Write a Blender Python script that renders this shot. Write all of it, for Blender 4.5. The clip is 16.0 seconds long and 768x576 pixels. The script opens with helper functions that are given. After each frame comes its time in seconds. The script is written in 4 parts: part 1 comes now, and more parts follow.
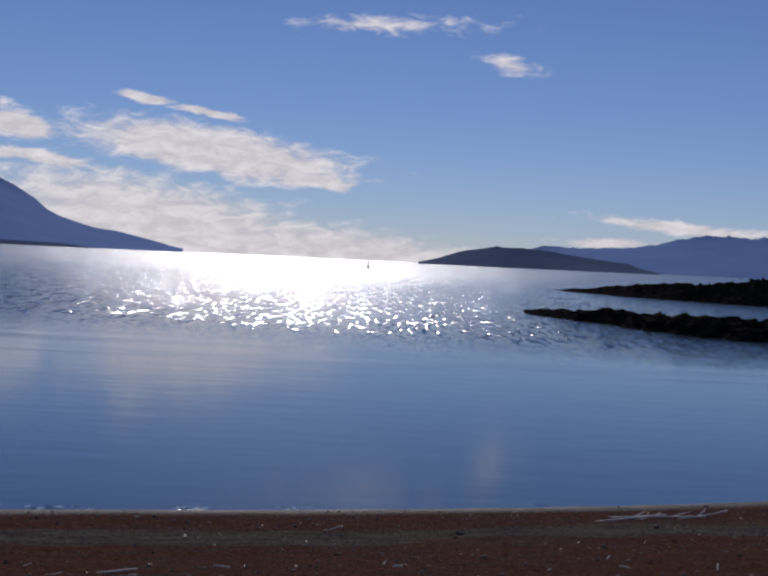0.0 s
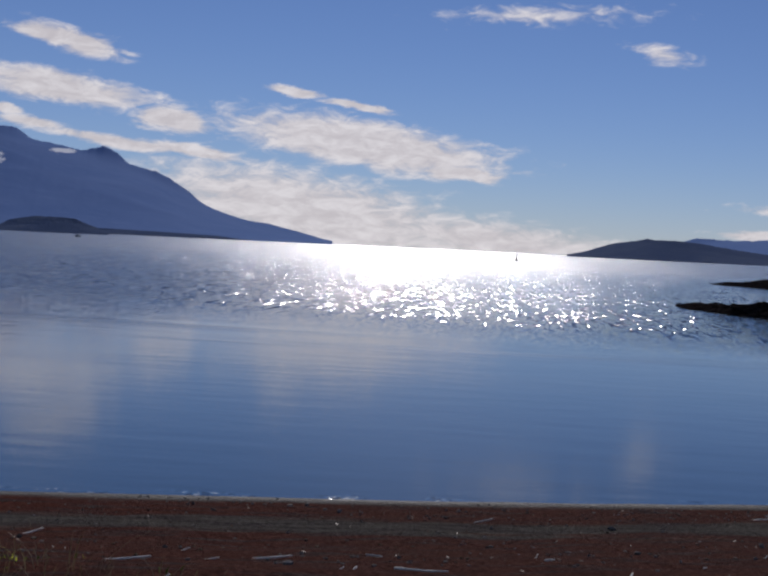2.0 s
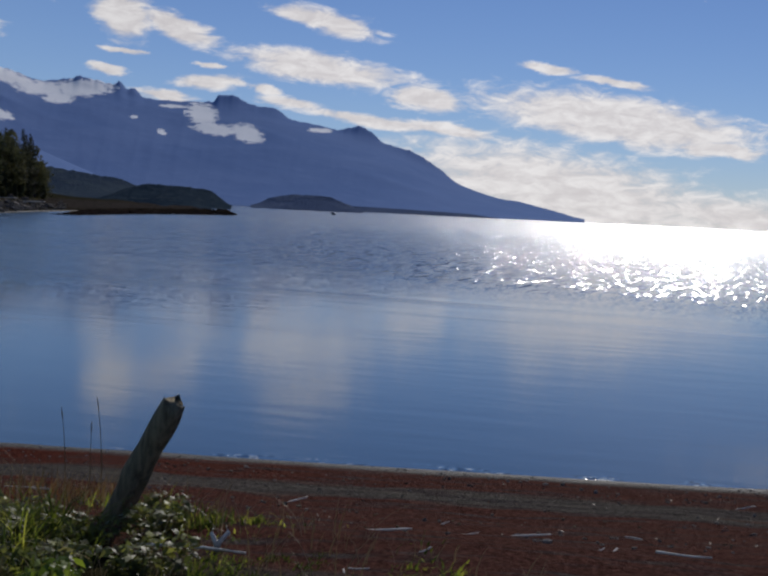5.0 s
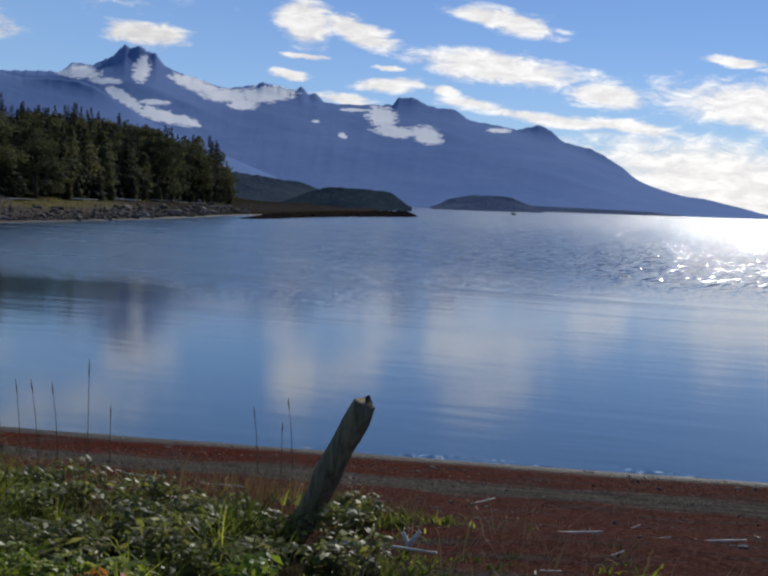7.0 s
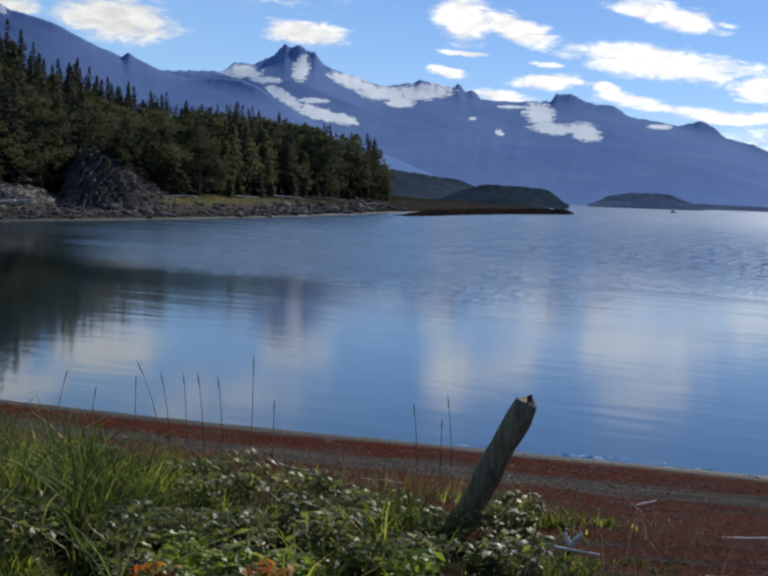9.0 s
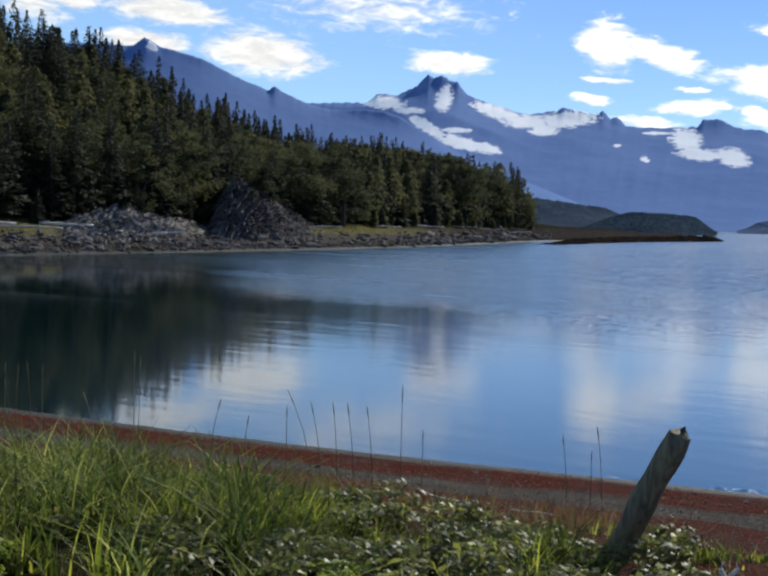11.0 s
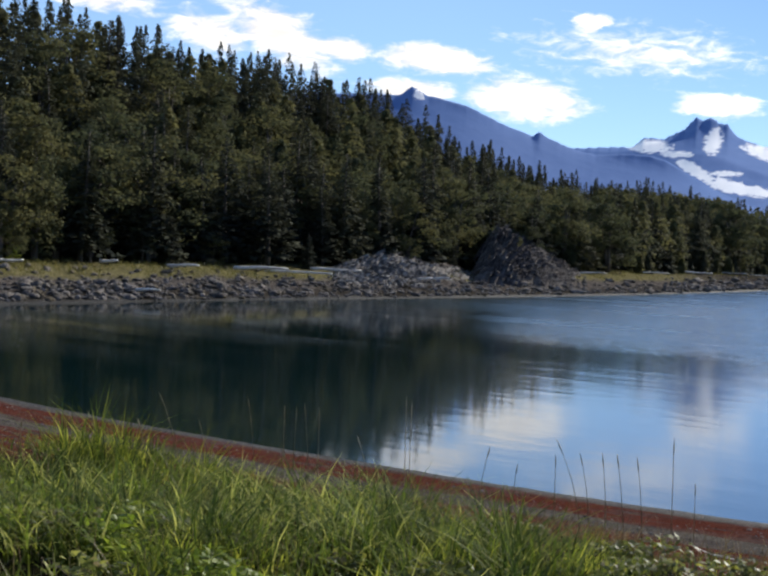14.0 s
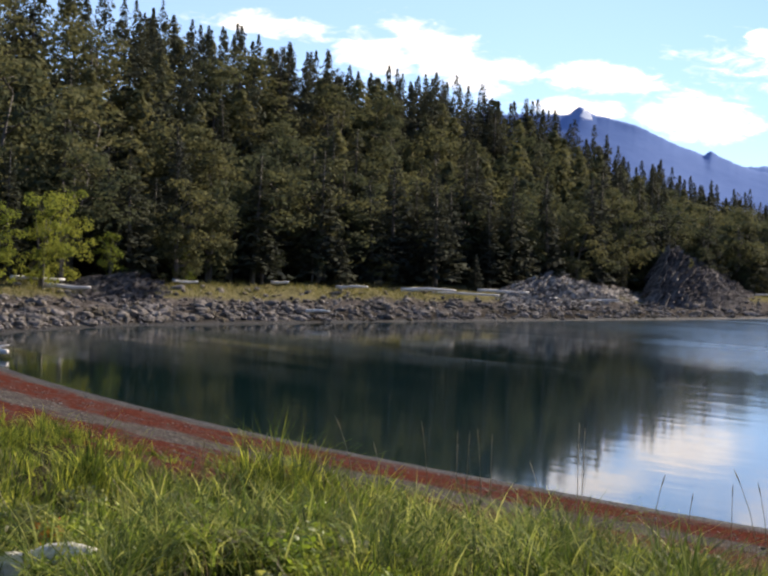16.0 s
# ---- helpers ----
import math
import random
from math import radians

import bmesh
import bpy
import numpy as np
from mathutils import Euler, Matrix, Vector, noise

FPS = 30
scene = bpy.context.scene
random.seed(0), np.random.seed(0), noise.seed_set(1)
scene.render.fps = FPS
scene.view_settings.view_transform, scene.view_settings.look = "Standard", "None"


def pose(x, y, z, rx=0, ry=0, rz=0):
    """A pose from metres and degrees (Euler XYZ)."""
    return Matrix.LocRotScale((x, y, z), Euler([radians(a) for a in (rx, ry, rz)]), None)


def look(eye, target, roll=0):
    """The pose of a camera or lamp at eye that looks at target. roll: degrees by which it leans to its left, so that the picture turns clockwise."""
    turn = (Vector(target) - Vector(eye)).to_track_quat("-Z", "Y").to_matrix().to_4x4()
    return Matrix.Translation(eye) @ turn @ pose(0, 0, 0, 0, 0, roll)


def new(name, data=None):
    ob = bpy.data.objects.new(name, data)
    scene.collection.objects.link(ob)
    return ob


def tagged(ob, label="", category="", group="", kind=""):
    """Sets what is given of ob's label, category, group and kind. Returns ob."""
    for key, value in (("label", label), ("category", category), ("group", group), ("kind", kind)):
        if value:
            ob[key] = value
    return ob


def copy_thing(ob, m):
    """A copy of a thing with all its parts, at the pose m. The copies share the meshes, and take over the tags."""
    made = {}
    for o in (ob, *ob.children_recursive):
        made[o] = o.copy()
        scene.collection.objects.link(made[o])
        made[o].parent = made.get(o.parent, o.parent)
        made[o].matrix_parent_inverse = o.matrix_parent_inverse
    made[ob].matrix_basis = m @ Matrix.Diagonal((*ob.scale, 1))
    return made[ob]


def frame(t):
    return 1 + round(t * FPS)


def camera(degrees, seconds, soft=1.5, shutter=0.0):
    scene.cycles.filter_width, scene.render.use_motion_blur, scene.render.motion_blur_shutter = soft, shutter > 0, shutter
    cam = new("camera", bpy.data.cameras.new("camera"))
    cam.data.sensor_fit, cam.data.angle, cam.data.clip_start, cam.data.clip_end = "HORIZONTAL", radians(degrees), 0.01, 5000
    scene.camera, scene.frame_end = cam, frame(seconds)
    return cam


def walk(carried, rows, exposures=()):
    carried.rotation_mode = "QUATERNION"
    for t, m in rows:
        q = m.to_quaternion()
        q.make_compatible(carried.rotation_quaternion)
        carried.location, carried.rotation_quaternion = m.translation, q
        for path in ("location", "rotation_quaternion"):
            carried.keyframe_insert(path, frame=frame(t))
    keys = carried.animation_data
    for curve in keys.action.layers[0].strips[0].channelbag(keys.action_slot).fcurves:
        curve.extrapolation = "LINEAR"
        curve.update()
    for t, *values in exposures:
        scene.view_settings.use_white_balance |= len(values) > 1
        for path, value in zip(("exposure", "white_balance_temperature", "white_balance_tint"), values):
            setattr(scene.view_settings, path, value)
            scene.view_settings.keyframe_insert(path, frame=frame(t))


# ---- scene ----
# ---------------------------------------------------------------- camera
cam = camera(32.0, 16.0, soft=2.6)
# seconds, eye x, y, z, heading to the left of +y, pitch, lean
PATH = [
    (0, 0.000, 0.000, 2.800, -0.00, -1.20, 2.68),
    (0.5, -0.006, -0.003, 2.799, 1.72, -1.06, 2.83),
    (1, -0.014, -0.005, 2.798, 3.55, -1.43, 2.38),
    (1.5, -0.022, -0.009, 2.798, 5.26, -1.62, 2.37),
    (2, -0.032, -0.012, 2.797, 6.30, -1.82, 2.77),
    (2.5, -0.041, -0.016, 2.796, 7.93, -2.06, 2.75),
    (3, -0.052, -0.020, 2.796, 9.81, -2.50, 2.39),
    (3.5, -0.063, -0.024, 2.796, 12.17, -2.69, 2.65),
    (3.7, -0.067, -0.026, 2.795, 12.83, -2.79, 2.67),
    (5.8, -0.112, -0.051, 2.795, 20.05, -3.44, 2.40),
    (6, -0.116, -0.054, 2.796, 20.94, -3.45, 2.16),
    (6.5, -0.125, -0.062, 2.796, 23.11, -3.39, 1.97),
    (7, -0.134, -0.070, 2.797, 24.65, -3.57, 2.00),
    (7.5, -0.142, -0.079, 2.798, 25.63, -3.49, 2.12),
    (8, -0.149, -0.089, 2.800, 27.38, -3.55, 2.11),
    (8.5, -0.155, -0.100, 2.802, 28.96, -3.62, 2.08),
    (9, -0.160, -0.112, 2.804, 31.30, -3.92, 2.07),
    (9.2, -0.162, -0.117, 2.805, 31.91, -4.15, 2.12),
    (11.3, -0.165, -0.181, 2.820, 38.88, -2.67, 1.65),
    (11.5, -0.164, -0.188, 2.822, 39.87, -2.61, 1.80),
    (12, -0.160, -0.207, 2.828, 41.43, -1.95, 1.81),
    (12.5, -0.155, -0.228, 2.834, 42.95, -1.32, 1.96),
    (13, -0.147, -0.251, 2.841, 45.16, -1.35, 1.67),
    (13.5, -0.138, -0.276, 2.849, 47.03, -1.25, 1.51),
    (14, -0.127, -0.302, 2.857, 48.75, -1.23, 1.62),
    (14.5, -0.114, -0.331, 2.867, 50.30, -0.98, 1.58),
    (15, -0.099, -0.362, 2.877, 51.98, -0.64, 1.35),
    (15.5, -0.082, -0.395, 2.889, 53.78, -0.55, 1.45),
    (16, -0.063, -0.431, 2.902, 55.88, -0.53, 1.66),
]


def aim(x, y, z, yaw, pitch, lean):
    a, p = radians(yaw), radians(pitch)
    way = Vector((-math.sin(a) * math.cos(p), math.cos(a) * math.cos(p), math.sin(p)))
    eye = Vector((x, y, z))
    return look(eye, eye + way, lean)


EXPOSURES = [(0.0, -0.25, 6250, 17), (3.5, -0.3, 6300, 14), (6.0, 0.15, 6400, 10), (9.0, 0.6, 6350, 6), (11.5, 0.92, 6450, 5), (13.5, 1.05, 6550, 6), (16.0, 1.64, 7350, 14)]
walk(cam, [(t, aim(*row)) for t, *row in PATH], EXPOSURES)

# ---------------------------------------------------------------- nodes
class Nodes:
    """Short-hand for building a node tree."""

    def __init__(self, tree):
        self.tree = tree
        self.tree.nodes.clear()

    def add(self, kind):
        return self.tree.nodes.new(kind)

    def put(self, socket, value):
        if hasattr(value, "is_output"):
            self.tree.links.new(value, socket)
        elif isinstance(value, (tuple, list)) and len(value) == 3 and socket.type == "RGBA":
            socket.default_value = (*value, 1)
        else:
            socket.default_value = value

    def math(self, op, a, b=0.0, c=0.0, clamp=False):
        node = self.add("ShaderNodeMath")
        node.operation, node.use_clamp = op, clamp
        for i, v in enumerate((a, b, c)):
            self.put(node.inputs[i], v)
        return node.outputs[0]

    def vec(self, op, a, b=(0, 0, 0)):
        node = self.add("ShaderNodeVectorMath")
        node.operation = op
        self.put(node.inputs[0], a)
        self.put(node.inputs[1], b)
        return node.outputs["Value"] if op in ("LENGTH", "DOT_PRODUCT", "DISTANCE") else node.outputs["Vector"]

    def step(self, x, lo, hi, a=0.0, b=1.0):
        node = self.add("ShaderNodeMapRange")
        node.interpolation_type = "SMOOTHSTEP"
        for i, v in enumerate((x, lo, hi, a, b)):
            self.put(node.inputs[i], v)
        return node.outputs[0]

    def noise(self, vector, scale, detail=4.0, rough=0.55, warp=0.0, colour=False):
        node = self.add("ShaderNodeTexNoise")
        self.put(node.inputs["Vector"], vector)
        self.put(node.inputs["Scale"], scale)
        self.put(node.inputs["Detail"], detail)
        self.put(node.inputs["Roughness"], rough)
        self.put(node.inputs["Distortion"], warp)
        return node.outputs["Color" if colour else "Fac"]

    def mix(self, f, a, b):
        node = self.add("ShaderNodeMix")
        node.data_type = "RGBA"
        self.put(node.inputs[0], f)
        self.put(node.inputs[6], a)
        self.put(node.inputs[7], b)
        return node.outputs[2]

    def stretch(self, vector, scale, turn=0.0):
        node = self.add("ShaderNodeMapping")
        self.put(node.inputs["Vector"], vector)
        node.inputs["Scale"].default_value = scale
        node.inputs["Rotation"].default_value = (0, 0, turn)
        return node.outputs[0]

    def place(self):
        return self.add("ShaderNodeNewGeometry").outputs["Position"]

    def local(self):
        return self.add("ShaderNodeTexCoord").outputs["Object"]

    def attribute(self, name):
        node = self.add("ShaderNodeAttribute")
        node.attribute_name = name
        return node.outputs["Fac"]

    def chance(self):
        return self.add("ShaderNodeObjectInfo").outputs["Random"]

    def island(self):
        return self.add("ShaderNodeNewGeometry").outputs["Random Per Island"]


def material(name, build):
    """build(n) gives colour, roughness, bump height (or None), bump distance and more Principled inputs."""
    m = bpy.data.materials.new(name)
    m.use_nodes = True
    n = Nodes(m.node_tree)
    colour, rough, height, far, more = build(n)
    shader = n.add("ShaderNodeBsdfPrincipled")
    n.put(shader.inputs["Base Color"], colour)
    n.put(shader.inputs["Roughness"], rough)
    for key, value in more.items():
        n.put(shader.inputs[key], value)
    if height is not None:
        bump = n.add("ShaderNodeBump")
        n.put(bump.inputs["Height"], height)
        bump.inputs["Distance"].default_value = far
        n.tree.links.new(bump.outputs[0], shader.inputs["Normal"])
    out = n.add("ShaderNodeOutputMaterial")
    n.tree.links.new(shader.outputs[0], out.inputs[0])
    return m


def leaf_material(name, build, thin):
    """As material(), with light let through the blade."""
    m = material(name, build)
    nodes, links = m.node_tree.nodes, m.node_tree.links
    shader = next(k for k in nodes if k.type == "BSDF_PRINCIPLED")
    out = next(k for k in nodes if k.type == "OUTPUT_MATERIAL")
    glow, both = nodes.new("ShaderNodeBsdfTranslucent"), nodes.new("ShaderNodeMixShader")
    links.new(shader.inputs["Base Color"].links[0].from_socket, glow.inputs[0])
    both.inputs[0].default_value = thin
    links.new(shader.outputs[0], both.inputs[1])
    links.new(glow.outputs[0], both.inputs[2])
    links.new(both.outputs[0], out.inputs[0])
    return m


# ---------------------------------------------------------------- sky and sun
SUN_AZ, SUN_EL = 4.5, 30.0  # degrees: left of +y, above the horizon
world = bpy.data.worlds.new("sky")
scene.world = world
world.use_nodes = True
n = Nodes(world.node_tree)
sky = n.add("ShaderNodeTexSky")
sky.sky_type, sky.sun_disc, sky.sun_elevation, sky.sun_rotation = "NISHITA", False, radians(SUN_EL), radians(-SUN_AZ)
sky.air_density, sky.dust_density, sky.ozone_density = 0.8, 0.0, 4.0
way = n.add("ShaderNodeTexCoord").outputs["Generated"]
split = n.add("ShaderNodeSeparateXYZ")
n.put(split.inputs[0], way)
azimuth = n.math("DEGREES", n.math("ARCTAN2", n.math("MULTIPLY", split.outputs[0], -1.0), split.outputs[1]))
height = n.math("DEGREES", n.math("ARCSINE", split.outputs[2]))
flat = n.add("ShaderNodeCombineXYZ")
n.put(flat.inputs[0], azimuth)
n.put(flat.inputs[1], height)
wisps = n.noise(n.stretch(flat.outputs[0], (0.40, 1.3, 1), -0.12), 1.0, 6.0, 0.6, 0.3, colour=True)
fine = n.noise(n.stretch(flat.outputs[0], (0.75, 2.1, 1), -0.13), 1.0, 8.0, 0.66, 0.5)
warp = n.vec("MULTIPLY", n.vec("SUBTRACT", wisps, (0.5, 0.5, 0.5)), (2.2, 0.7, 0))
bent = n.vec("ADD", flat.outputs[0], warp)
cover = None


def cloud(az, el, wide, high, tilt=-6.0, thick=1.0):
    """One cloud at an azimuth and height in degrees, its half axes, its lean and its density."""
    global cover
    q = n.add("ShaderNodeMapping")
    q.vector_type = "TEXTURE"
    n.put(q.inputs["Vector"], bent)
    q.inputs["Location"].default_value = (az, el, 0)
    q.inputs["Rotation"].default_value = (0, 0, radians(-tilt))
    q.inputs["Scale"].default_value = (wide * 1.25, high * 1.35, 1)
    m = n.math("MULTIPLY", n.math("SUBTRACT", 1.0, n.vec("LENGTH", q.outputs[0])), thick)
    cover = m if cover is None else n.math("MAXIMUM", cover, m)


cloud(0.4, 9.9, 4.0, 0.35, 2, 0.34)
cloud(-5.0, 8.5, 1.3, 0.38, -10, 0.42)
cloud(10.4, 6.3, 1.2, 0.17)
cloud(7.7, 5.8, 1.5, 0.17)
cloud(7.4, 4.25, 6.1, 0.95)
cloud(3.2, 3.25, 2.0, 0.29)
cloud(9.8, 1.3, 7.8, 1.6, -8, 0.85)
cloud(1.8, 0.4, 6.6, 0.9, -6, 0.7)
cloud(15.5, 4.85, 1.7, 0.46)
cloud(14.5, 3.55, 2.2, 0.25)
cloud(-12.6, 1.9, 4.2, 0.27, -4, 0.8)
cloud(-9.4, 1.15, 2.1, 0.2, 0, 0.8)
cloud(28.3, 7.6, 1.2, 0.9, -30)
cloud(26.1, 7.2, 1.9, 0.5, -20)
cloud(20.0, 7.9, 2.4, 0.45, -12)
cloud(20.1, 5.9, 3.7, 0.62)
cloud(24.7, 5.0, 1.4, 0.33, 4)
cloud(22.6, 4.9, 0.7, 0.2)
cloud(21.3, 4.4, 1.5, 0.25)
cloud(15.4, 4.9, 1.6, 0.4)
cloud(17.8, 3.8, 3.2, 0.28)
cloud(34.9, 6.7, 1.6, 0.45)
cloud(28.6, 6.15, 0.9, 0.13)
cloud(28.8, 5.3, 0.7, 0.19)
cloud(26.7, 4.35, 1.4, 0.2)
cloud(24.8, 5.75, 0.5, 0.13)
cloud(53.5, 9.3, 2.6, 1.0, -25, 0.9)
cloud(50.9, 8.8, 1.3, 0.45)
cloud(42.9, 6.9, 2.4, 0.8)
cloud(46.7, 8.5, 2.5, 0.54)
cloud(47.9, 7.2, 1.9, 0.46)
cloud(38.2, 8.9, 4.4, 0.9, -4, 0.4)
cloud(40.3, 10.1, 0.7, 0.38)
cloud(56.5, 9.3, 1.6, 0.8, -10, 0.8)
cloud(61.0, 10.4, 2.5, 0.5, -6, 0.6)
ragged = n.math("ADD", cover, n.math("MULTIPLY", n.math("SUBTRACT", fine, 0.5), 1.25))
veil = n.step(ragged, -0.02, 0.54)
shade = n.step(fine, 0.35, 0.7)
white = n.mix(shade, (13.4, 12.7, 12.5), (17.6, 17.1, 16.6))
blue = n.vec("MULTIPLY", sky.outputs[0], (0.97, 1.0, 1.22))
white = n.vec("MULTIPLY", white, n.step(azimuth, 15.0, 50.0, 1.0, 0.7))
haze = n.step(azimuth, 22.0, 52.0, 0.0, 0.2)
blue = n.mix(haze, blue, (8.0, 12.4, 16.0))
tone = n.mix(n.math("MULTIPLY", veil, 0.95), blue, white)
back = n.add("ShaderNodeBackground")
n.put(back.inputs[0], tone)
back.inputs[1].default_value = 0.05
out = n.add("ShaderNodeOutputWorld")
n.tree.links.new(back.outputs[0], out.inputs[0])

lamp = bpy.data.lights.new("sun", "SUN")
lamp.energy, lamp.angle, lamp.color = 3.0, radians(0.53), (1.0, 0.95, 0.87)
toward = Vector((-math.sin(radians(SUN_AZ)) * math.cos(radians(SUN_EL)), math.cos(radians(SUN_AZ)) * math.cos(radians(SUN_EL)), math.sin(radians(SUN_EL))))
new("sun", lamp).matrix_world = look(toward * 100, (0, 0, 0))

# ---------------------------------------------------------------- materials
def ground_build(n):
    p, d = n.place(), n.attribute("inland")
    far, wood = n.attribute("far_side"), n.attribute("under_trees")
    big, mid, tiny = n.noise(p, 0.5, 5), n.noise(p, 3.0, 6, 0.65), n.noise(p, 26.0, 6, 0.7)
    spread = n.add("ShaderNodeSeparateXYZ")
    n.put(spread.inputs[0], p)
    along = n.add("ShaderNodeCombineXYZ")
    n.put(along.inputs[0], n.math("MULTIPLY", spread.outputs[0], 0.42))
    n.put(along.inputs[1], n.math("MULTIPLY", d, 2.3))
    streak = n.noise(along.outputs[0], 1.0, 7, 0.68)
    drift = n.noise(along.outputs[0], 2.7, 5, 0.65)
    gravel = n.mix(n.step(tiny, 0.35, 0.68), (0.032, 0.027, 0.026), (0.105, 0.09, 0.085))
    gravel = n.mix(n.step(drift, 0.42, 0.6), gravel, n.mix(n.step(tiny, 0.35, 0.68), (0.06, 0.055, 0.046), (0.15, 0.135, 0.115)))
    red = n.mix(n.step(tiny, 0.35, 0.7), (0.046, 0.014, 0.010), (0.14, 0.038, 0.024))
    edge = n.math("ADD", d, n.math("MULTIPLY", n.math("SUBTRACT", streak, 0.5), 2.6))
    band = n.math("MAXIMUM", n.math("MULTIPLY", n.step(edge, 0.45, 0.9), n.step(edge, 2.7, 2.2)),
                  n.math("MULTIPLY", n.step(edge, 3.4, 3.8), n.step(edge, 8.6, 7.6)))
    band = n.math("MULTIPLY", n.math("MULTIPLY", band, n.step(drift, 0.34, 0.52)), n.step(spread.outputs[0], -10.0, 0.0, 1.0, 0.7))
    soil = n.mix(n.step(mid, 0.35, 0.65), (0.016, 0.015, 0.008), (0.045, 0.04, 0.02))
    near = n.mix(n.step(n.math("ADD", n.attribute("berm"), n.math("MULTIPLY", n.math("SUBTRACT", streak, 0.5), 1.2)), 0.7, 1.9), n.mix(band, gravel, red), soil)
    rock = n.mix(n.step(mid, 0.35, 0.68), (0.028, 0.024, 0.022), (0.15, 0.13, 0.115))
    turf = n.mix(n.step(mid, 0.3, 0.7), (0.075, 0.068, 0.032), (0.18, 0.158, 0.078))
    bank = n.mix(n.step(n.math("ADD", d, n.math("MULTIPLY", big, 4.0)), 6.6, 8.0), rock, n.mix(n.step(spread.outputs[1], 120.0, 170.0), turf, rock))
    bank = n.mix(n.step(spread.outputs[1], 130.0, 180.0), bank, n.mix(n.step(mid, 0.35, 0.65), (0.014, 0.012, 0.012), (0.06, 0.052, 0.045)))
    bank = n.mix(n.step(n.math("ADD", d, n.math("MULTIPLY", n.math("SUBTRACT", mid, 0.5), 2.0)), 3.4, 1.2, 0.0, 0.75), bank, (0.026, 0.022, 0.016))
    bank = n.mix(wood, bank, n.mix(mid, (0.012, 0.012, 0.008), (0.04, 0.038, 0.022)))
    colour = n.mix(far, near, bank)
    wet = n.step(d, 0.9, 0.1)
    colour = n.mix(n.math("MULTIPLY", wet, 0.8), colour, (0.018, 0.016, 0.015))
    rough = n.math("SUBTRACT", 0.9, n.math("MULTIPLY", wet, 0.25))
    return colour, rough, n.math("ADD", n.math("MULTIPLY", tiny, 0.35), mid), 0.12, {"Specular IOR Level": n.math("MULTIPLY", wet, 0.15)}


def water_build(n):
    p = n.place()
    split = n.add("ShaderNodeSeparateXYZ")
    n.put(split.inputs[0], p)
    wander = n.noise(n.stretch(p, (0.012, 0.03, 1)), 1.0, 4, 0.6)
    line = n.math("ADD", n.math("ADD", split.outputs[1], n.math("MULTIPLY", split.outputs[0], 0.12)),
                  n.math("MULTIPLY", n.math("SUBTRACT", wander, 0.5), 30.0))
    breeze = n.step(line, 46.0, 58.0)
    calmer = n.math("MULTIPLY", breeze, n.step(n.math("ADD", split.outputs[0], n.math("MULTIPLY", split.outputs[1], 0.62)), -34.0, 45.0))
    bay = n.math("ADD", split.outputs[0], n.math("MULTIPLY", split.outputs[1], 0.95))
    ruffle = n.math("MAXIMUM", n.math("MULTIPLY", n.step(line, 38.0, 52.0), n.step(n.math("ADD", split.outputs[0], n.math("MULTIPLY", split.outputs[1], 0.62)), -58.0, -20.0)),
                    n.math("MULTIPLY", n.math("MULTIPLY", n.step(line, 26.0, 38.0), n.step(bay, -6.0, 3.0)), n.step(n.math("ADD", split.outputs[0], n.math("MULTIPLY", split.outputs[1], 0.45)), 4.0, -8.0)))
    dist = n.vec("LENGTH", p)
    cat = n.step(n.noise(n.stretch(p, (0.02, 0.14, 1), 0.15), 1.0, 4, 0.6), 0.48, 0.64)
    cat = n.math("MULTIPLY", n.math("MULTIPLY", cat, n.step(dist, 22.0, 50.0)), n.math("SUBTRACT", 1.0, calmer, clamp=True))
    ripple = n.noise(n.stretch(p, (0.45, 1.3, 1), 0.1), 1.0, 4, 0.5)
    height = n.math("MULTIPLY", ripple, n.math("ADD", 0.0045, n.math("MULTIPLY", cat, 0.016)))
    rough = n.math("ADD", n.math("ADD", n.step(n.math("ADD", split.outputs[0], n.math("MULTIPLY", split.outputs[1], 0.9)), -7.0, 8.0, 0.055, 0.095), n.math("MULTIPLY", cat, 0.10)), n.math("MULTIPLY", ruffle, n.step(dist, 60.0, 320.0, n.step(n.math("ADD", split.outputs[0], n.math("MULTIPLY", split.outputs[1], 0.62)), 18.0, -12.0, 0.03, 0.12), 0.14)))
    facets = n.noise(n.stretch(p, (4.6, 0.5, 1)), 1.0, 2, 0.7, 0.5, colour=True)
    swell = n.noise(n.stretch(p, (0.5, 0.16, 1)), 1.0, 2, 0.6, colour=True)
    tilt = n.vec("ADD", n.vec("SUBTRACT", facets, (0.5, 0.5, 0.5)), n.vec("MULTIPLY", n.vec("SUBTRACT", swell, (0.5, 0.5, 0.5)), (0.1, 0.06, 0)))
    tilt = n.vec("MULTIPLY", tilt, (1.7, 1.9, 0))
    lean = n.add("ShaderNodeVectorMath")
    lean.operation = "SCALE"
    n.put(lean.inputs[0], tilt)
    n.put(lean.inputs["Scale"], calmer)
    chop = n.add("ShaderNodeVectorMath")
    chop.operation = "SCALE"
    n.put(chop.inputs[0], n.vec("MULTIPLY", n.vec("SUBTRACT", n.noise(n.stretch(p, (9.0, 3.5, 1)), 1.0, 2, 0.7, colour=True), (0.5, 0.5, 0.5)), (0.5, 0.6, 0)))
    n.put(chop.inputs["Scale"], n.math("MULTIPLY", ruffle, n.math("SUBTRACT", 1.0, calmer, clamp=True)))
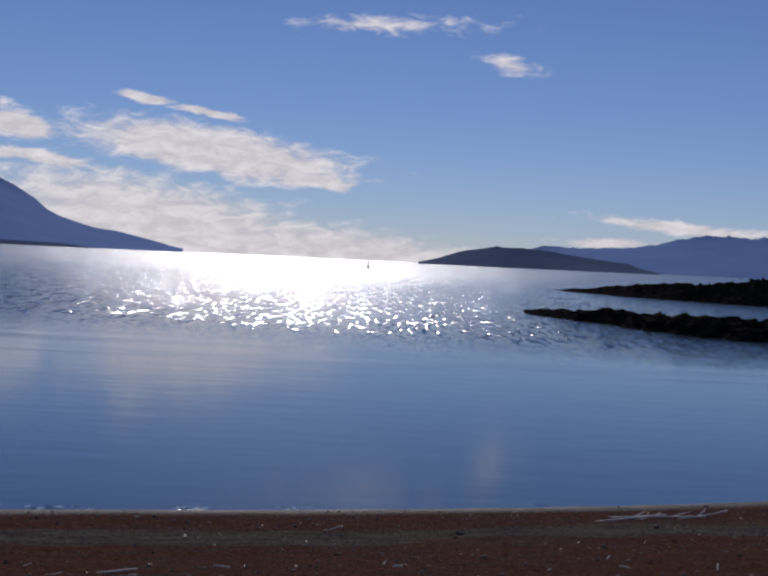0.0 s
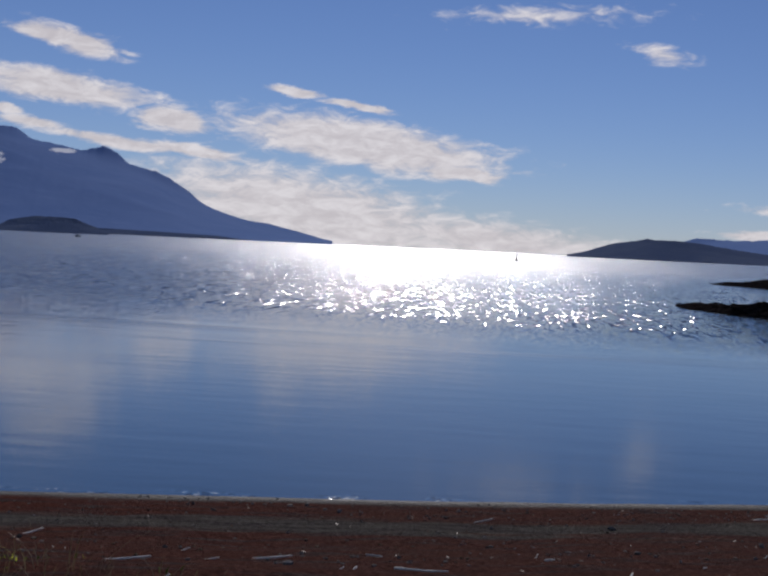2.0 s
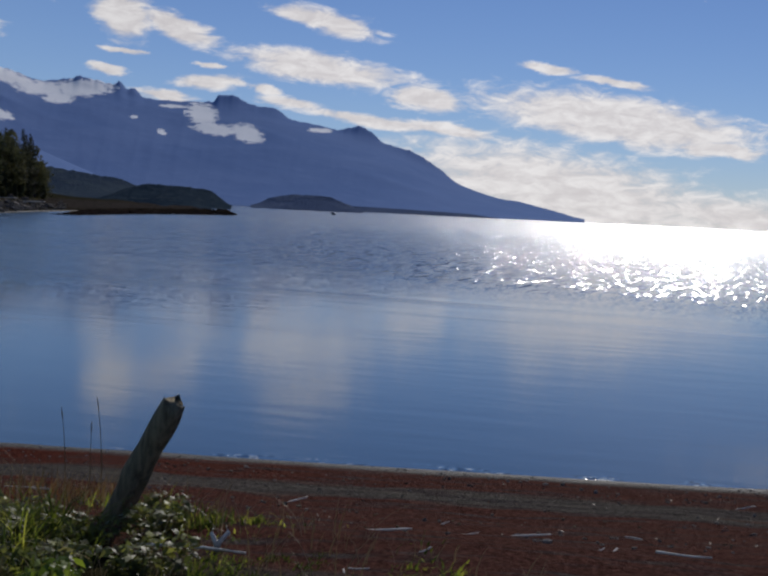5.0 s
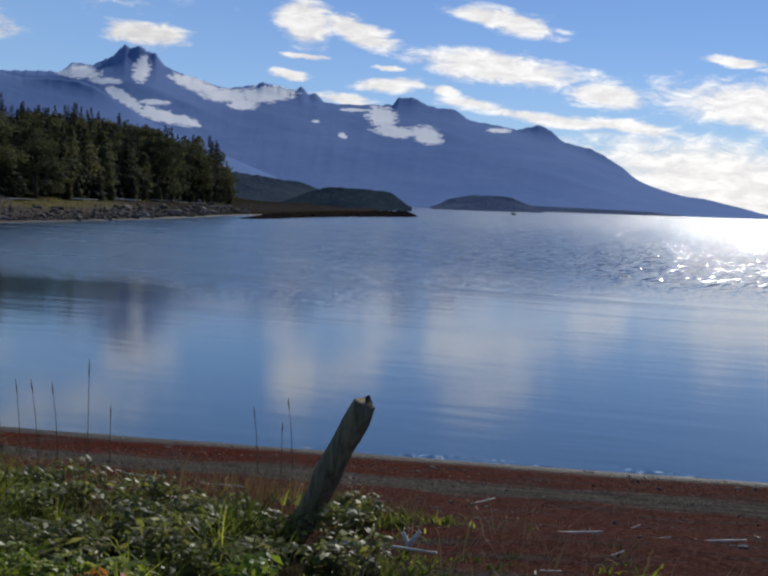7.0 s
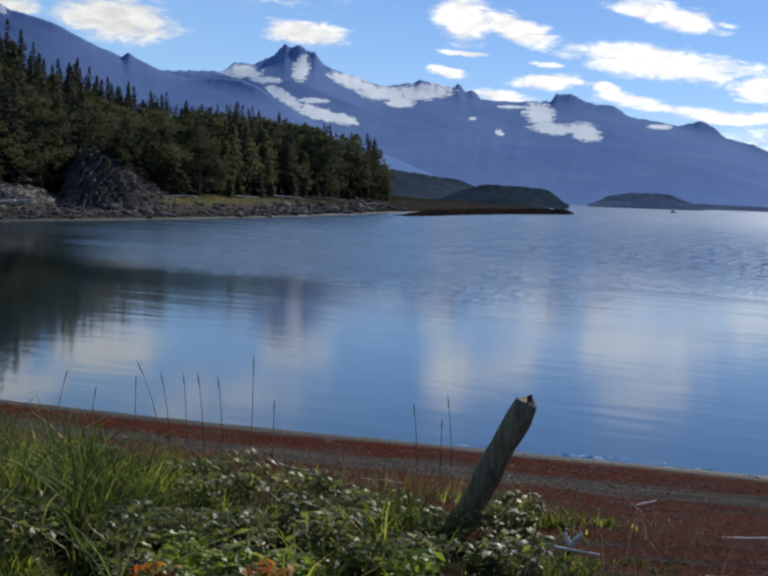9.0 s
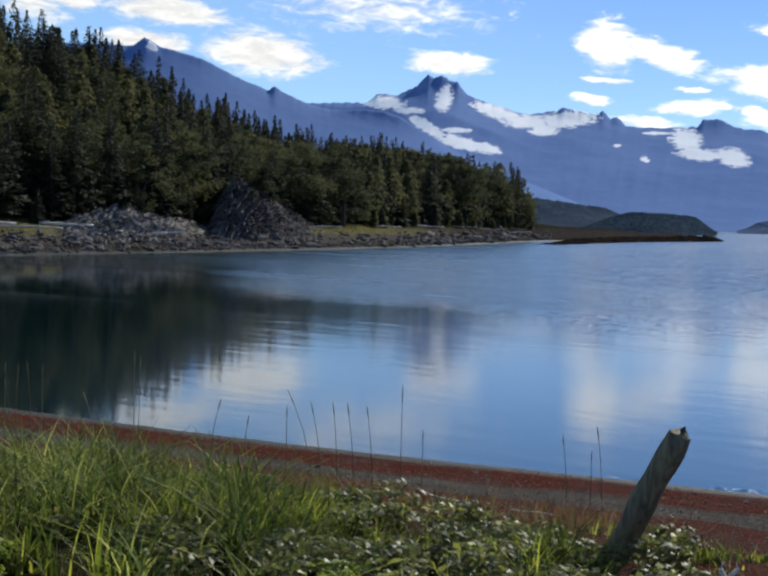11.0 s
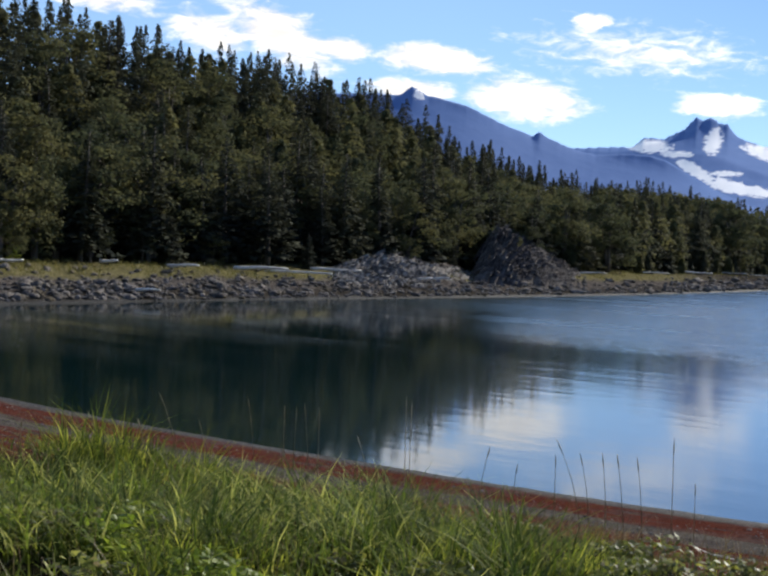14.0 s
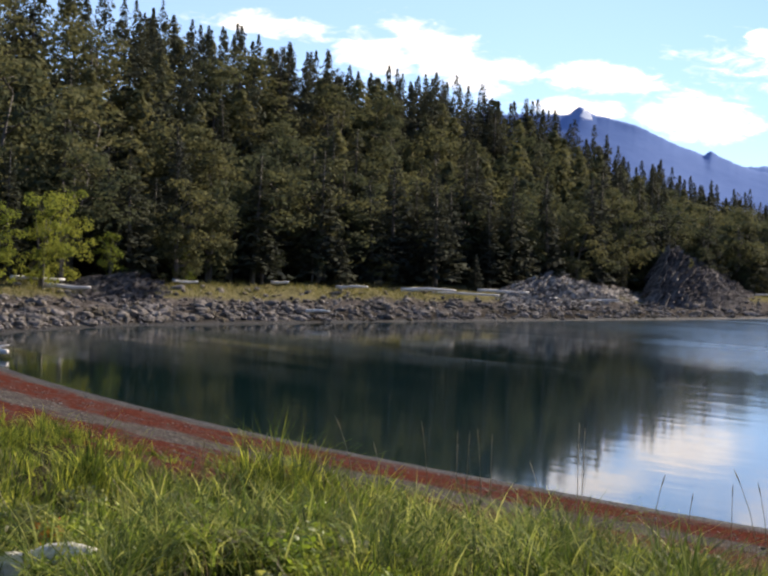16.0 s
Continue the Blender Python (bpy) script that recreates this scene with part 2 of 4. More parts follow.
    rim = n.math("SUBTRACT", n.math("SUBTRACT", split.outputs[1], n.math("MULTIPLY", split.outputs[0], 0.26)), 15.0)
    lap = n.math("MULTIPLY", n.math("MULTIPLY", n.step(rim, 0.38, 0.0), n.step(split.outputs[0], -12.0, -5.0)), n.step(n.noise(n.stretch(p, (1.3, 2.0, 1)), 1.0, 3, 0.6), 0.5, 0.62))
    small = n.noise(n.stretch(p, (12.0, 7.0, 1)), 1.0, 2, 0.6, colour=True)
    wash = n.add("ShaderNodeVectorMath")
    wash.operation = "SCALE"
    n.put(wash.inputs[0], n.vec("MULTIPLY", n.vec("SUBTRACT", small, (0.5, 0.5, 0.5)), (0.9, 0.85, 0)))
    n.put(wash.inputs["Scale"], lap)
    bump = n.add("ShaderNodeBump")
    n.put(bump.inputs["Height"], height)
    bump.inputs["Distance"].default_value = 1.0
    normal = n.vec("NORMALIZE", n.vec("ADD", n.vec("ADD", n.vec("ADD", bump.outputs[0], chop.outputs[0]), lean.outputs[0]), wash.outputs[0]))
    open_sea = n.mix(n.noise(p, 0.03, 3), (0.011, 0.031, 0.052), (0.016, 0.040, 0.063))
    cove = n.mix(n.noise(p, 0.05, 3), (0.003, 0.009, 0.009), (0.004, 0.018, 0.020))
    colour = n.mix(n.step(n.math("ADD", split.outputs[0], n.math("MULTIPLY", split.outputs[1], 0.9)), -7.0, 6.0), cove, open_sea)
    return colour, rough, None, 1.0, {"IOR": 1.42, "Normal": normal}


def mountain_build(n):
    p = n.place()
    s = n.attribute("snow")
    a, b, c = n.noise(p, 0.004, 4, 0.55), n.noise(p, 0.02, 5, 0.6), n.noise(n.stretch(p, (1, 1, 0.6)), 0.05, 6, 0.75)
    # The blue of the distant air is put into the rock's base colour.
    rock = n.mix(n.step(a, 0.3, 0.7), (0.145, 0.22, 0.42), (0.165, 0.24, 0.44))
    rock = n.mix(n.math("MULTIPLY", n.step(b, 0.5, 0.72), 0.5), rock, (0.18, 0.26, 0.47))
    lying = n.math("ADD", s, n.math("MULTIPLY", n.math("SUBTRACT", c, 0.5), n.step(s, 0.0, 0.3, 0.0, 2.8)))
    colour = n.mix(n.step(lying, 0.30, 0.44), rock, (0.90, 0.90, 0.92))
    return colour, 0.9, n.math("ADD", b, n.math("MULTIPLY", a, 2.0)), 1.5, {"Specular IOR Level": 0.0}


def far_wood_build(n):
    p = n.place()
    a, b = n.noise(p, 0.02, 5, 0.6), n.noise(p, 0.16, 5, 0.7)
    # Some blue-grey distance haze is included in these tree colours.
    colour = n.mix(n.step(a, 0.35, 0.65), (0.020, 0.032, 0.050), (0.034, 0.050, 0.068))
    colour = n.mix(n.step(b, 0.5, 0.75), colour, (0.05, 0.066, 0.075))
    return colour, 0.95, b, 4.0, {"Specular IOR Level": 0.0}


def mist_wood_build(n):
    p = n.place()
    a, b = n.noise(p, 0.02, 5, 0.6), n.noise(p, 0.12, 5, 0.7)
    # Paler copy for the farther point, with more haze in the colour.
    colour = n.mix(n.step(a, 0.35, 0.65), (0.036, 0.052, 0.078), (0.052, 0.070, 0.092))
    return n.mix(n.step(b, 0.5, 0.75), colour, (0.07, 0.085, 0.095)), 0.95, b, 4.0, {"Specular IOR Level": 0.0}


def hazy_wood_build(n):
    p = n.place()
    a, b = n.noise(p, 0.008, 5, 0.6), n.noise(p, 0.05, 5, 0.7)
    # Bluest copy: the islands' thick haze is painted into the base colour.
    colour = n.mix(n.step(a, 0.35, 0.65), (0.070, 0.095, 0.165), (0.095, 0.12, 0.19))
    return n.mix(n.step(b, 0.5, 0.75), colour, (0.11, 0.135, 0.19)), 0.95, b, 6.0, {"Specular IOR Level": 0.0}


def reef_build(n):
    p = n.place()
    split = n.add("ShaderNodeSeparateXYZ")
    n.put(split.inputs[0], p)
    a, b = n.noise(p, 0.35, 5, 0.65), n.noise(p, 2.2, 6, 0.7)
    colour = n.mix(n.step(b, 0.35, 0.7), (0.009, 0.007, 0.007), (0.034, 0.027, 0.025))
    weed = n.math("MULTIPLY", n.step(n.math("ADD", split.outputs[2], n.math("MULTIPLY", a, 1.2)), 0.95, 1.5), 0.1)
    colour = n.mix(weed, colour, n.mix(b, (0.045, 0.035, 0.010), (0.085, 0.062, 0.018)))
    return colour, 1.0, b, 0.3, {"Specular IOR Level": 0.0}


def log_build(n):
    p = n.local()
    grain = n.noise(n.stretch(p, (14, 14, 1.1)), 2.0, 6, 0.65)
    moss = n.noise(p, 6.0, 5, 0.65)
    colour = n.mix(n.step(grain, 0.32, 0.68), (0.12, 0.10, 0.065), (0.31, 0.26, 0.17))
    colour = n.mix(n.math("MULTIPLY", n.step(moss, 0.5, 0.66), 0.6), colour, (0.09, 0.10, 0.04))
    return colour, 0.85, grain, 0.03, {"Specular IOR Level": 0.2}


def bleached_build(n):
    p = n.local()
    grain = n.noise(n.stretch(p, (1.2, 16, 16)), 2.0, 6, 0.65)
    colour = n.mix(n.step(grain, 0.3, 0.7), (0.45, 0.41, 0.35), (0.78, 0.74, 0.68))
    return colour, 0.8, grain, 0.01, {}


GROUND = material("shore_ground", ground_build)
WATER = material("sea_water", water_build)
MOUNTAIN = material("haze_tinted_mountain_rock", mountain_build)
FAR_WOOD = material("haze_tinted_spruce_wood", far_wood_build)
MIST_WOOD = material("haze_tinted_point_wood", mist_wood_build)
HAZY_WOOD = material("haze_tinted_island_wood", hazy_wood_build)
REEF = material("weedy_reef_rock", reef_build)
LOG = material("weathered_log", log_build)
BLEACHED = material("bleached_driftwood", bleached_build)


# ---------------------------------------------------------------- mesh helpers
def mesh_object(name, verts, faces, mat, smooth=False, parent=None):
    me = bpy.data.meshes.new(name)
    me.from_pydata([tuple(v) for v in verts], [], [tuple(f) for f in faces])
    me.materials.append(mat)
    if smooth:
        me.shade_smooth()
    ob = new(name, me)
    ob.parent = parent
    return ob


def part(name, bm, mat, parent, label=""):
    me = bpy.data.meshes.new(name)
    bm.to_mesh(me)
    bm.free()
    me.materials.append(mat)
    me.shade_smooth()
    ob = new(name, me)
    ob.parent = parent
    return tagged(ob, label)


def grid_faces(rows, cols, closed=False):
    i, j = np.meshgrid(np.arange(rows - 1), np.arange(cols if closed else cols - 1), indexing="ij")
    a, b = (i * cols + j).ravel(), (i * cols + (j + 1) % cols).ravel()
    return np.stack([a, b, b + cols, a + cols], 1)


def float_attribute(ob, name, values):
    ob.data.attributes.new(name, "FLOAT", "POINT").data.foreach_set("value", np.asarray(values, dtype=np.float32))


RNG = np.random.default_rng(7)
TABLE = RNG.random((256, 256))


def value_noise(x, y):
    """Smooth noise from 0 to 1 on arrays."""
    xi, yi = np.floor(x).astype(int), np.floor(y).astype(int)
    fx, fy = x - xi, y - yi
    fx, fy = fx * fx * (3 - 2 * fx), fy * fy * (3 - 2 * fy)
    a, b = TABLE[xi % 256, yi % 256], TABLE[(xi + 1) % 256, yi % 256]
    c, d = TABLE[xi % 256, (yi + 1) % 256], TABLE[(xi + 1) % 256, (yi + 1) % 256]
    return (a * (1 - fx) + b * fx) * (1 - fy) + (c * (1 - fx) + d * fx) * fy


def fractal(x, y, octaves=5, ridged=False, gain=0.5):
    total, size, weight = 0.0, 1.0, 0.0
    for k in range(octaves):
        v = value_noise(x * 2**k + 17.3 * k, y * 2**k + 9.1 * k)
        v = 1 - abs(2 * v - 1) if ridged else v
        total, weight, size = total + v * size, weight + size, size * gain
    return total / weight


# ---------------------------------------------------------------- the shore
BEACH = [(400, 170), (80, 58), (30, 29), (12, 20.2), (5, 16.8), (0, 15), (-6.6, 13.4), (-13, 12.1), (-23, 11.2), (-36, 11.8), (-46, 13.6)]
COVE = [(-54, 17), (-61, 24), (-66, 35), (-70, 49), (-74, 68), (-80, 93), (-89, 121), (-103, 158), (-120, 200), (-132, 245), (-140, 290), (-134, 312), (-146, 316), (-190, 300), (-420, 330), (-1200, 300)]


def smooth_line(points, steps=6):
    q = [Vector(p) for p in points]
    q = [2 * q[0] - q[1]] + q + [2 * q[-1] - q[-2]]
    out = []
    for k in range(1, len(q) - 2):
        for s in range(steps):
            t = s / steps
            out.append(0.5 * (2 * q[k] + (q[k + 1] - q[k - 1]) * t + (2 * q[k - 1] - 5 * q[k] + 4 * q[k + 1] - q[k + 2]) * t**2 + (3 * q[k] - q[k - 1] - 3 * q[k + 1] + q[k + 2]) * t**3))
    return np.array([*out, q[-2]])


SHORE = smooth_line(BEACH + COVE)


def shore_distance(x, y):
    """Distance from the water's edge, above nought on land."""
    x, y = np.asarray(x, float), np.asarray(y, float)
    best = np.full(x.shape, 1e9)
    for a, b in zip(SHORE[:-1], SHORE[1:]):
        e = b - a
        t = np.clip(((x - a[0]) * e[0] + (y - a[1]) * e[1]) / (e @ e), 0, 1)
        best = np.minimum(best, np.hypot(x - a[0] - t * e[0], y - a[1] - t * e[1]))
    ring = np.concatenate([SHORE, [(-6000, 300), (-6000, -6000), (6000, -6000), (6000, 170)]])
    inside = np.zeros(x.shape, bool)
    for a, b in zip(ring, np.roll(ring, -1, 0)):
        if a[1] != b[1]:
            inside ^= ((a[1] > y) != (b[1] > y)) & (x < (b[0] - a[0]) * (y - a[1]) / (b[1] - a[1]) + a[0])
    return np.where(inside, best, -best)


def side(x, y):
    """0 on the beach where the camera stands, 1 on the wooded shore across the cove."""
    return np.clip((-np.asarray(x) - 42 + 0.45 * (np.asarray(y) - 10)) / 9, 0, 1)


def hill(x, y, d):
    """Rise of the wooded hill behind the far shore."""
    az = np.degrees(np.arctan2(-x, y))
    top = np.interp(az, [26, 31, 36, 41, 45, 50, 56, 62, 72, 90], [0, 2.5, 4.8, 5.2, 8.5, 14.0, 15.5, 16.2, 15.5, 15.5])
    run = np.clip((d - 10) / 42, 0, 1)
    return top * run * run * (3 - 2 * run)


def ground_height(x, y):
    x, y = np.asarray(x, float), np.asarray(y, float)
    d, f = shore_distance(x, y), side(x, y)
    lumps = fractal(x * 0.8 + 40, y * 0.8 + 40, 4)
    beach = np.interp(d, [-400, -60, -6, 0, 4.5, 7, 12, 40, 300], [-8, -6, -1.0, 0, 0.52, 0.92, 1.2, 2.2, 9]) + (lumps - 0.5) * np.clip(d / 3, 0, 1) * 0.10
    bank = np.interp(d, [-400, -60, -6, 0, 4, 8, 12, 60, 400], [-8, -6, -1.2, 0, 0.9, 1.75, 2.1, 3.2, 9])
    bank = bank + hill(x, y, d) + (fractal(x * 0.5, y * 0.5, 5, True) - 0.5) * np.clip(d / 2, 0, 1) * 0.55
    return beach * (1 - f) + bank * f


def grass_edge(x):
    """How far from the water the grass begins."""
    return np.interp(x, [-40, -20, -13, -7, -4.4, -3.2, -1.8, 0, 4], [5.4, 5.2, 5.5, 5.4, 5.6, 6.4, 7.9, 9.6, 11.5])


az = np.radians(np.concatenate([np.arange(-180, -24, 6.0), np.arange(-24, 80, 0.35), np.arange(80, 180, 6.0)]))
rad = np.concatenate([[0.001], np.geomspace(0.8, 420, 200), np.geomspace(460, 4800, 12)])
A, R = np.meshgrid(az, rad)
X, Y = -np.sin(A) * R, np.cos(A) * R
D = shore_distance(X, Y)
Z = ground_height(X, Y)
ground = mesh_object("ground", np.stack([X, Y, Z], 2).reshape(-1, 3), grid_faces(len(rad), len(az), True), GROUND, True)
float_attribute(ground, "inland", D.ravel())
float_attribute(ground, "berm", (D - grass_edge(X)).ravel())
float_attribute(ground, "far_side", side(X, Y).ravel())
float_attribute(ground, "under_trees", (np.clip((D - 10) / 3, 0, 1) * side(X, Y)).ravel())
tagged(ground, "gravel beach with red weed bands, grassy berm and rocky far bank", "ground", kind="structure")

az = np.radians(np.arange(0, 360, 3.0))
rad = np.concatenate([[0.5], np.geomspace(4, 4900, 40)])
A, R = np.meshgrid(az, rad)
water = mesh_object("water", np.stack([-np.sin(A) * R, np.cos(A) * R, 0 * R], 2).reshape(-1, 3), grid_faces(len(rad), len(az), True), WATER, True)
tagged(water, "calm blue sea with breeze ripples glittering under the sun", "water", kind="structure")


# ---------------------------------------------------------------- far ranges
def far_range(name, mat, radius, depth, crest, rough, grain, label, snow=None, step=0.07, rows=130, jag=0.13):
    """A range of hills as relief: crest gives (azimuth, height) in degrees along the skyline."""
    a0, a1 = crest[0][0], crest[-1][0]
    az = np.arange(a0, a1 + 1e-6, step)
    top = np.interp(az, [c[0] for c in crest], [c[1] for c in crest])
    top = top + (fractal(az * 2.2 + radius, az * 0.37, 4, True, 0.65) - 0.5) * jag * top
    v = np.linspace(0, 1, rows)
    A, V = np.meshgrid(az, v)
    soft = np.convolve(np.pad(top, 60, mode="edge"), np.hanning(121) / np.hanning(121).sum(), "valid")
    R = radius * (1 + (V - 0.62) * depth)
    rise = np.where(V < 0.62, (V / 0.62) ** 1.08, 1 - (np.maximum(V - 0.62, 0) / 0.38) ** 1.5)
    X, Y = -np.sin(np.radians(A)) * R, np.cos(np.radians(A)) * R
    bend = (fractal(A * 0.35 + 7, V * 2.2 + 2, 3) - 0.5) * 1.4 * (1 - rise)
    keen = np.clip(rise, 0, 1) ** 14
    T = np.interp(A + bend, az, top) * keen + np.interp(A + bend, az, soft) * (1 - keen)
    H = radius * np.tan(np.radians(T))
    ridges = fractal(X * grain, Y * grain, 4, True, 0.45) - 0.62
    spurs = fractal(A * 0.55 + V * 0.9 + 3, V * 0.8 - A * 0.1 + 5, 4, True) - 0.55
    Z = H * rise * (1 + rough * ridges * (1.15 - 0.55 * rise) + rough * 0.5 * spurs * (1 - rise)) - 6 * (1 - rise)
    Z = np.where((V == 0) | (V == 1), -8, Z)
    ob = mesh_object(name, np.stack([X, Y, Z], 2).reshape(-1, 3), grid_faces(rows, len(az)), mat, True)
    float_attribute(ob, "snow", (snow(A, np.degrees(np.arctan2(Z, R))) if snow else 0 * A).ravel())
    return tagged(ob, label, "mountain", kind="structure")


def patch(A, E, az, el, wide, high, tilt=0.0):
    a, e = A - az, E - el
    c, s = math.cos(tilt), math.sin(tilt)
    return np.clip(1.25 - np.hypot((a * c + e * s) / wide, (e * c - a * s) / high), 0, 1)


def snowfields(A, E):
    s = patch(A, E, 37.7, 5.08, 1.0, 0.3)
    for spot in ((35.15, 5.3, 0.42, 0.6, 0.3), (36.6, 4.75, 0.7, 0.16, 0.0), (35.83, 4.09, 1.15, 0.26, 0.55), (34.58, 3.98, 0.7, 0.13, 0.0), (34.35, 3.45, 1.1, 0.3, 0.2), (33.3, 3.26, 0.7, 0.24, 0.2), (32.95, 4.8, 1.15, 0.3, 0.28), (31.5, 4.4, 1.3, 0.32, 0.0), (30.0, 4.5, 1.5, 0.38, -0.1), (30.9, 4.05, 0.7, 0.25, 0.0), (25.0, 3.75, 0.75, 0.5, 0.2), (24.4, 3.15, 1.2, 0.26, 0.1), (23.1, 3.05, 0.8, 0.42, 0.2), (20.0, 3.33, 0.55, 0.11, 0.0), (26.64, 2.92, 0.22, 0.13, 0.4), (27.8, 3.46, 0.2, 0.08, 0.0), (26.2, 4.0, 0.6, 0.08, 0.0)):
        s = np.maximum(s, patch(A, E, *spot))
    return s


RANGE = [(8.6, 0.02), (9.4, 0.3), (11.4, 0.75), (12.6, 0.85), (13.9, 1.2), (14.7, 1.9), (15.6, 2.45), (16.2, 2.75), (17.3, 2.95), (17.8, 3.4), (18.35, 3.62), (19.3, 3.4), (20.3, 3.53), (21.35, 3.75), (21.87, 4.13), (22.6, 4.2), (23.2, 4.32), (23.72, 4.56), (24.34, 4.56), (24.55, 4.25), (26.1, 4.13), (26.9, 4.15), (27.5, 4.23), (27.84, 4.53), (28.15, 4.55), (28.48, 4.84), (28.7, 4.7), (30.0, 4.93), (30.7, 4.77), (31.7, 4.62), (32.5, 4.86), (33.6, 5.17), (34.05, 5.34), (34.32, 5.55), (34.54, 5.9), (34.96, 6.04), (35.23, 6.24), (35.64, 6.06), (35.83, 6.23), (36.3, 5.78), (37.1, 5.37), (38.0, 5.38), (38.4, 5.0), (41, 4.8), (46, 4.6), (62, 4.0)]
RIDGE = [(26, 0.02), (29, 0.9), (33.28, 2.54), (35.0, 3.3), (35.6, 3.7), (36.24, 4.08), (37.1, 4.6), (37.7, 4.77), (38.5, 4.86), (39.95, 4.83), (40.8, 5.0), (42.0, 5.48), (42.36, 5.68), (42.6, 5.5), (43.6, 5.85), (45.5, 6.7), (47.1, 7.04), (47.82, 7.4), (48.3, 7.0), (52, 7.0), (60, 6.0), (75, 4)]
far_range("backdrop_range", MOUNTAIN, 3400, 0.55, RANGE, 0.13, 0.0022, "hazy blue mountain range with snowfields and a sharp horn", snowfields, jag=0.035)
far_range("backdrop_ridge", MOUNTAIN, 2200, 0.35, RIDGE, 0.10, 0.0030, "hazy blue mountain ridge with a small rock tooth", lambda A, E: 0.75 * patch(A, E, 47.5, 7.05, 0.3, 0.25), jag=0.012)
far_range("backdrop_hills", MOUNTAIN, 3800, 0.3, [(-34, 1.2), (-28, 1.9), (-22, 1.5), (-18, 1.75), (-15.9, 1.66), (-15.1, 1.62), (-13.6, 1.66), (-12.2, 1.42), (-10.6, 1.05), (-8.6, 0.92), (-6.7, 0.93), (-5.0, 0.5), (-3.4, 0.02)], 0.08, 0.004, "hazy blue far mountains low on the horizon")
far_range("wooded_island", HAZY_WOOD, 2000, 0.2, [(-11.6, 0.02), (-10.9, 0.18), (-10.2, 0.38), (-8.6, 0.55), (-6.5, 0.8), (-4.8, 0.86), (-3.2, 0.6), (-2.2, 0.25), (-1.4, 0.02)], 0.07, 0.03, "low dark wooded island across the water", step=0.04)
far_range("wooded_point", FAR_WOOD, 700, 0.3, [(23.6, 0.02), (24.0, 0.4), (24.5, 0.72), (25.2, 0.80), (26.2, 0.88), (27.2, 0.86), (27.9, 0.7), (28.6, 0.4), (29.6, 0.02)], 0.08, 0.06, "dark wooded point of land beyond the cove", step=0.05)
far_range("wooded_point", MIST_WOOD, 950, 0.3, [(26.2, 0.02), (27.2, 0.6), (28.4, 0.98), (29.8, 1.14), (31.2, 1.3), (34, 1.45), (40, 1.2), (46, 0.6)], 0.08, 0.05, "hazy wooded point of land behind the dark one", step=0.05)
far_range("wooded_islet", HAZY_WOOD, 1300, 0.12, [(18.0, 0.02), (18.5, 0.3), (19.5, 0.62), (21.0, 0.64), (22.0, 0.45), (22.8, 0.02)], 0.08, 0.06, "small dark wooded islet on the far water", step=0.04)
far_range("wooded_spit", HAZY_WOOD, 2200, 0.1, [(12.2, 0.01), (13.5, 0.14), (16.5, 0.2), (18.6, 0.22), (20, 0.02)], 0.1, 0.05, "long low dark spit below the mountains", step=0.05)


def reef(name, line, wide, high, label, seed):
    """A low rocky reef along a line of (x, y, crest height)."""
    t = np.linspace(0, 1, 180)
    k = np.linspace(0, 1, len(line))
    cx, cy, cz = (np.interp(t, k, [p[i] for p in line]) for i in range(3))
    v = np.linspace(-1, 1, 34)
    T, V = np.meshgrid(t, v)
    dx, dy = np.gradient(cx), np.gradient(cy)
    s = np.hypot(dx, dy)
    X = cx + V * wide * (-dy / s) + (fractal(T * 30 + seed, V * 3, 3) - 0.5) * 2
    Y = cy + V * wide * (dx / s) + (fractal(T * 30 + seed, V * 3 + 50, 3) - 0.5) * 2
    rough = fractal(X * 0.6 + seed, Y * 0.6, 6, True, 0.7)
    Z = cz * high * (1 - V * V) * (0.25 + 1.25 * rough) - 0.45 + 0.15 * rough
    ob = mesh_object(name, np.stack([X, Y, Z], 2).reshape(-1, 3), grid_faces(34, 180), REEF)
    return tagged(ob, label, "reef", kind="structure")


reef("rock_reef", [(8.8, 92, 0.15), (11.6, 75, 0.95), (13.6, 70, 1.0), (15.0, 62, 1.15), (18.5, 58.5, 1.25), (26, 56, 1.4), (40, 58, 1.6)], 2.6, 0.85, "low dark reef of broken weedy rock", 3)
reef("rock_reef", [(23, 176, 0.2), (27, 165, 0.7), (31, 152, 1.6), (35, 142, 1.8), (40, 136, 2.6), (46, 130, 4.5), (60, 128, 7.0), (90, 130, 9)], 7, 1.0, "higher weedy rock point with scrub on top", 11)
reef("rock_reef", [(-101, 171, 0.5), (-113, 203, 1.0), (-125, 246, 1.2), (-130, 280, 1.4), (-133, 298, 1.5), (-141, 318, 1.1)], 4.0, 0.95, "dark line of tidal rocks off the wooded point", 23)
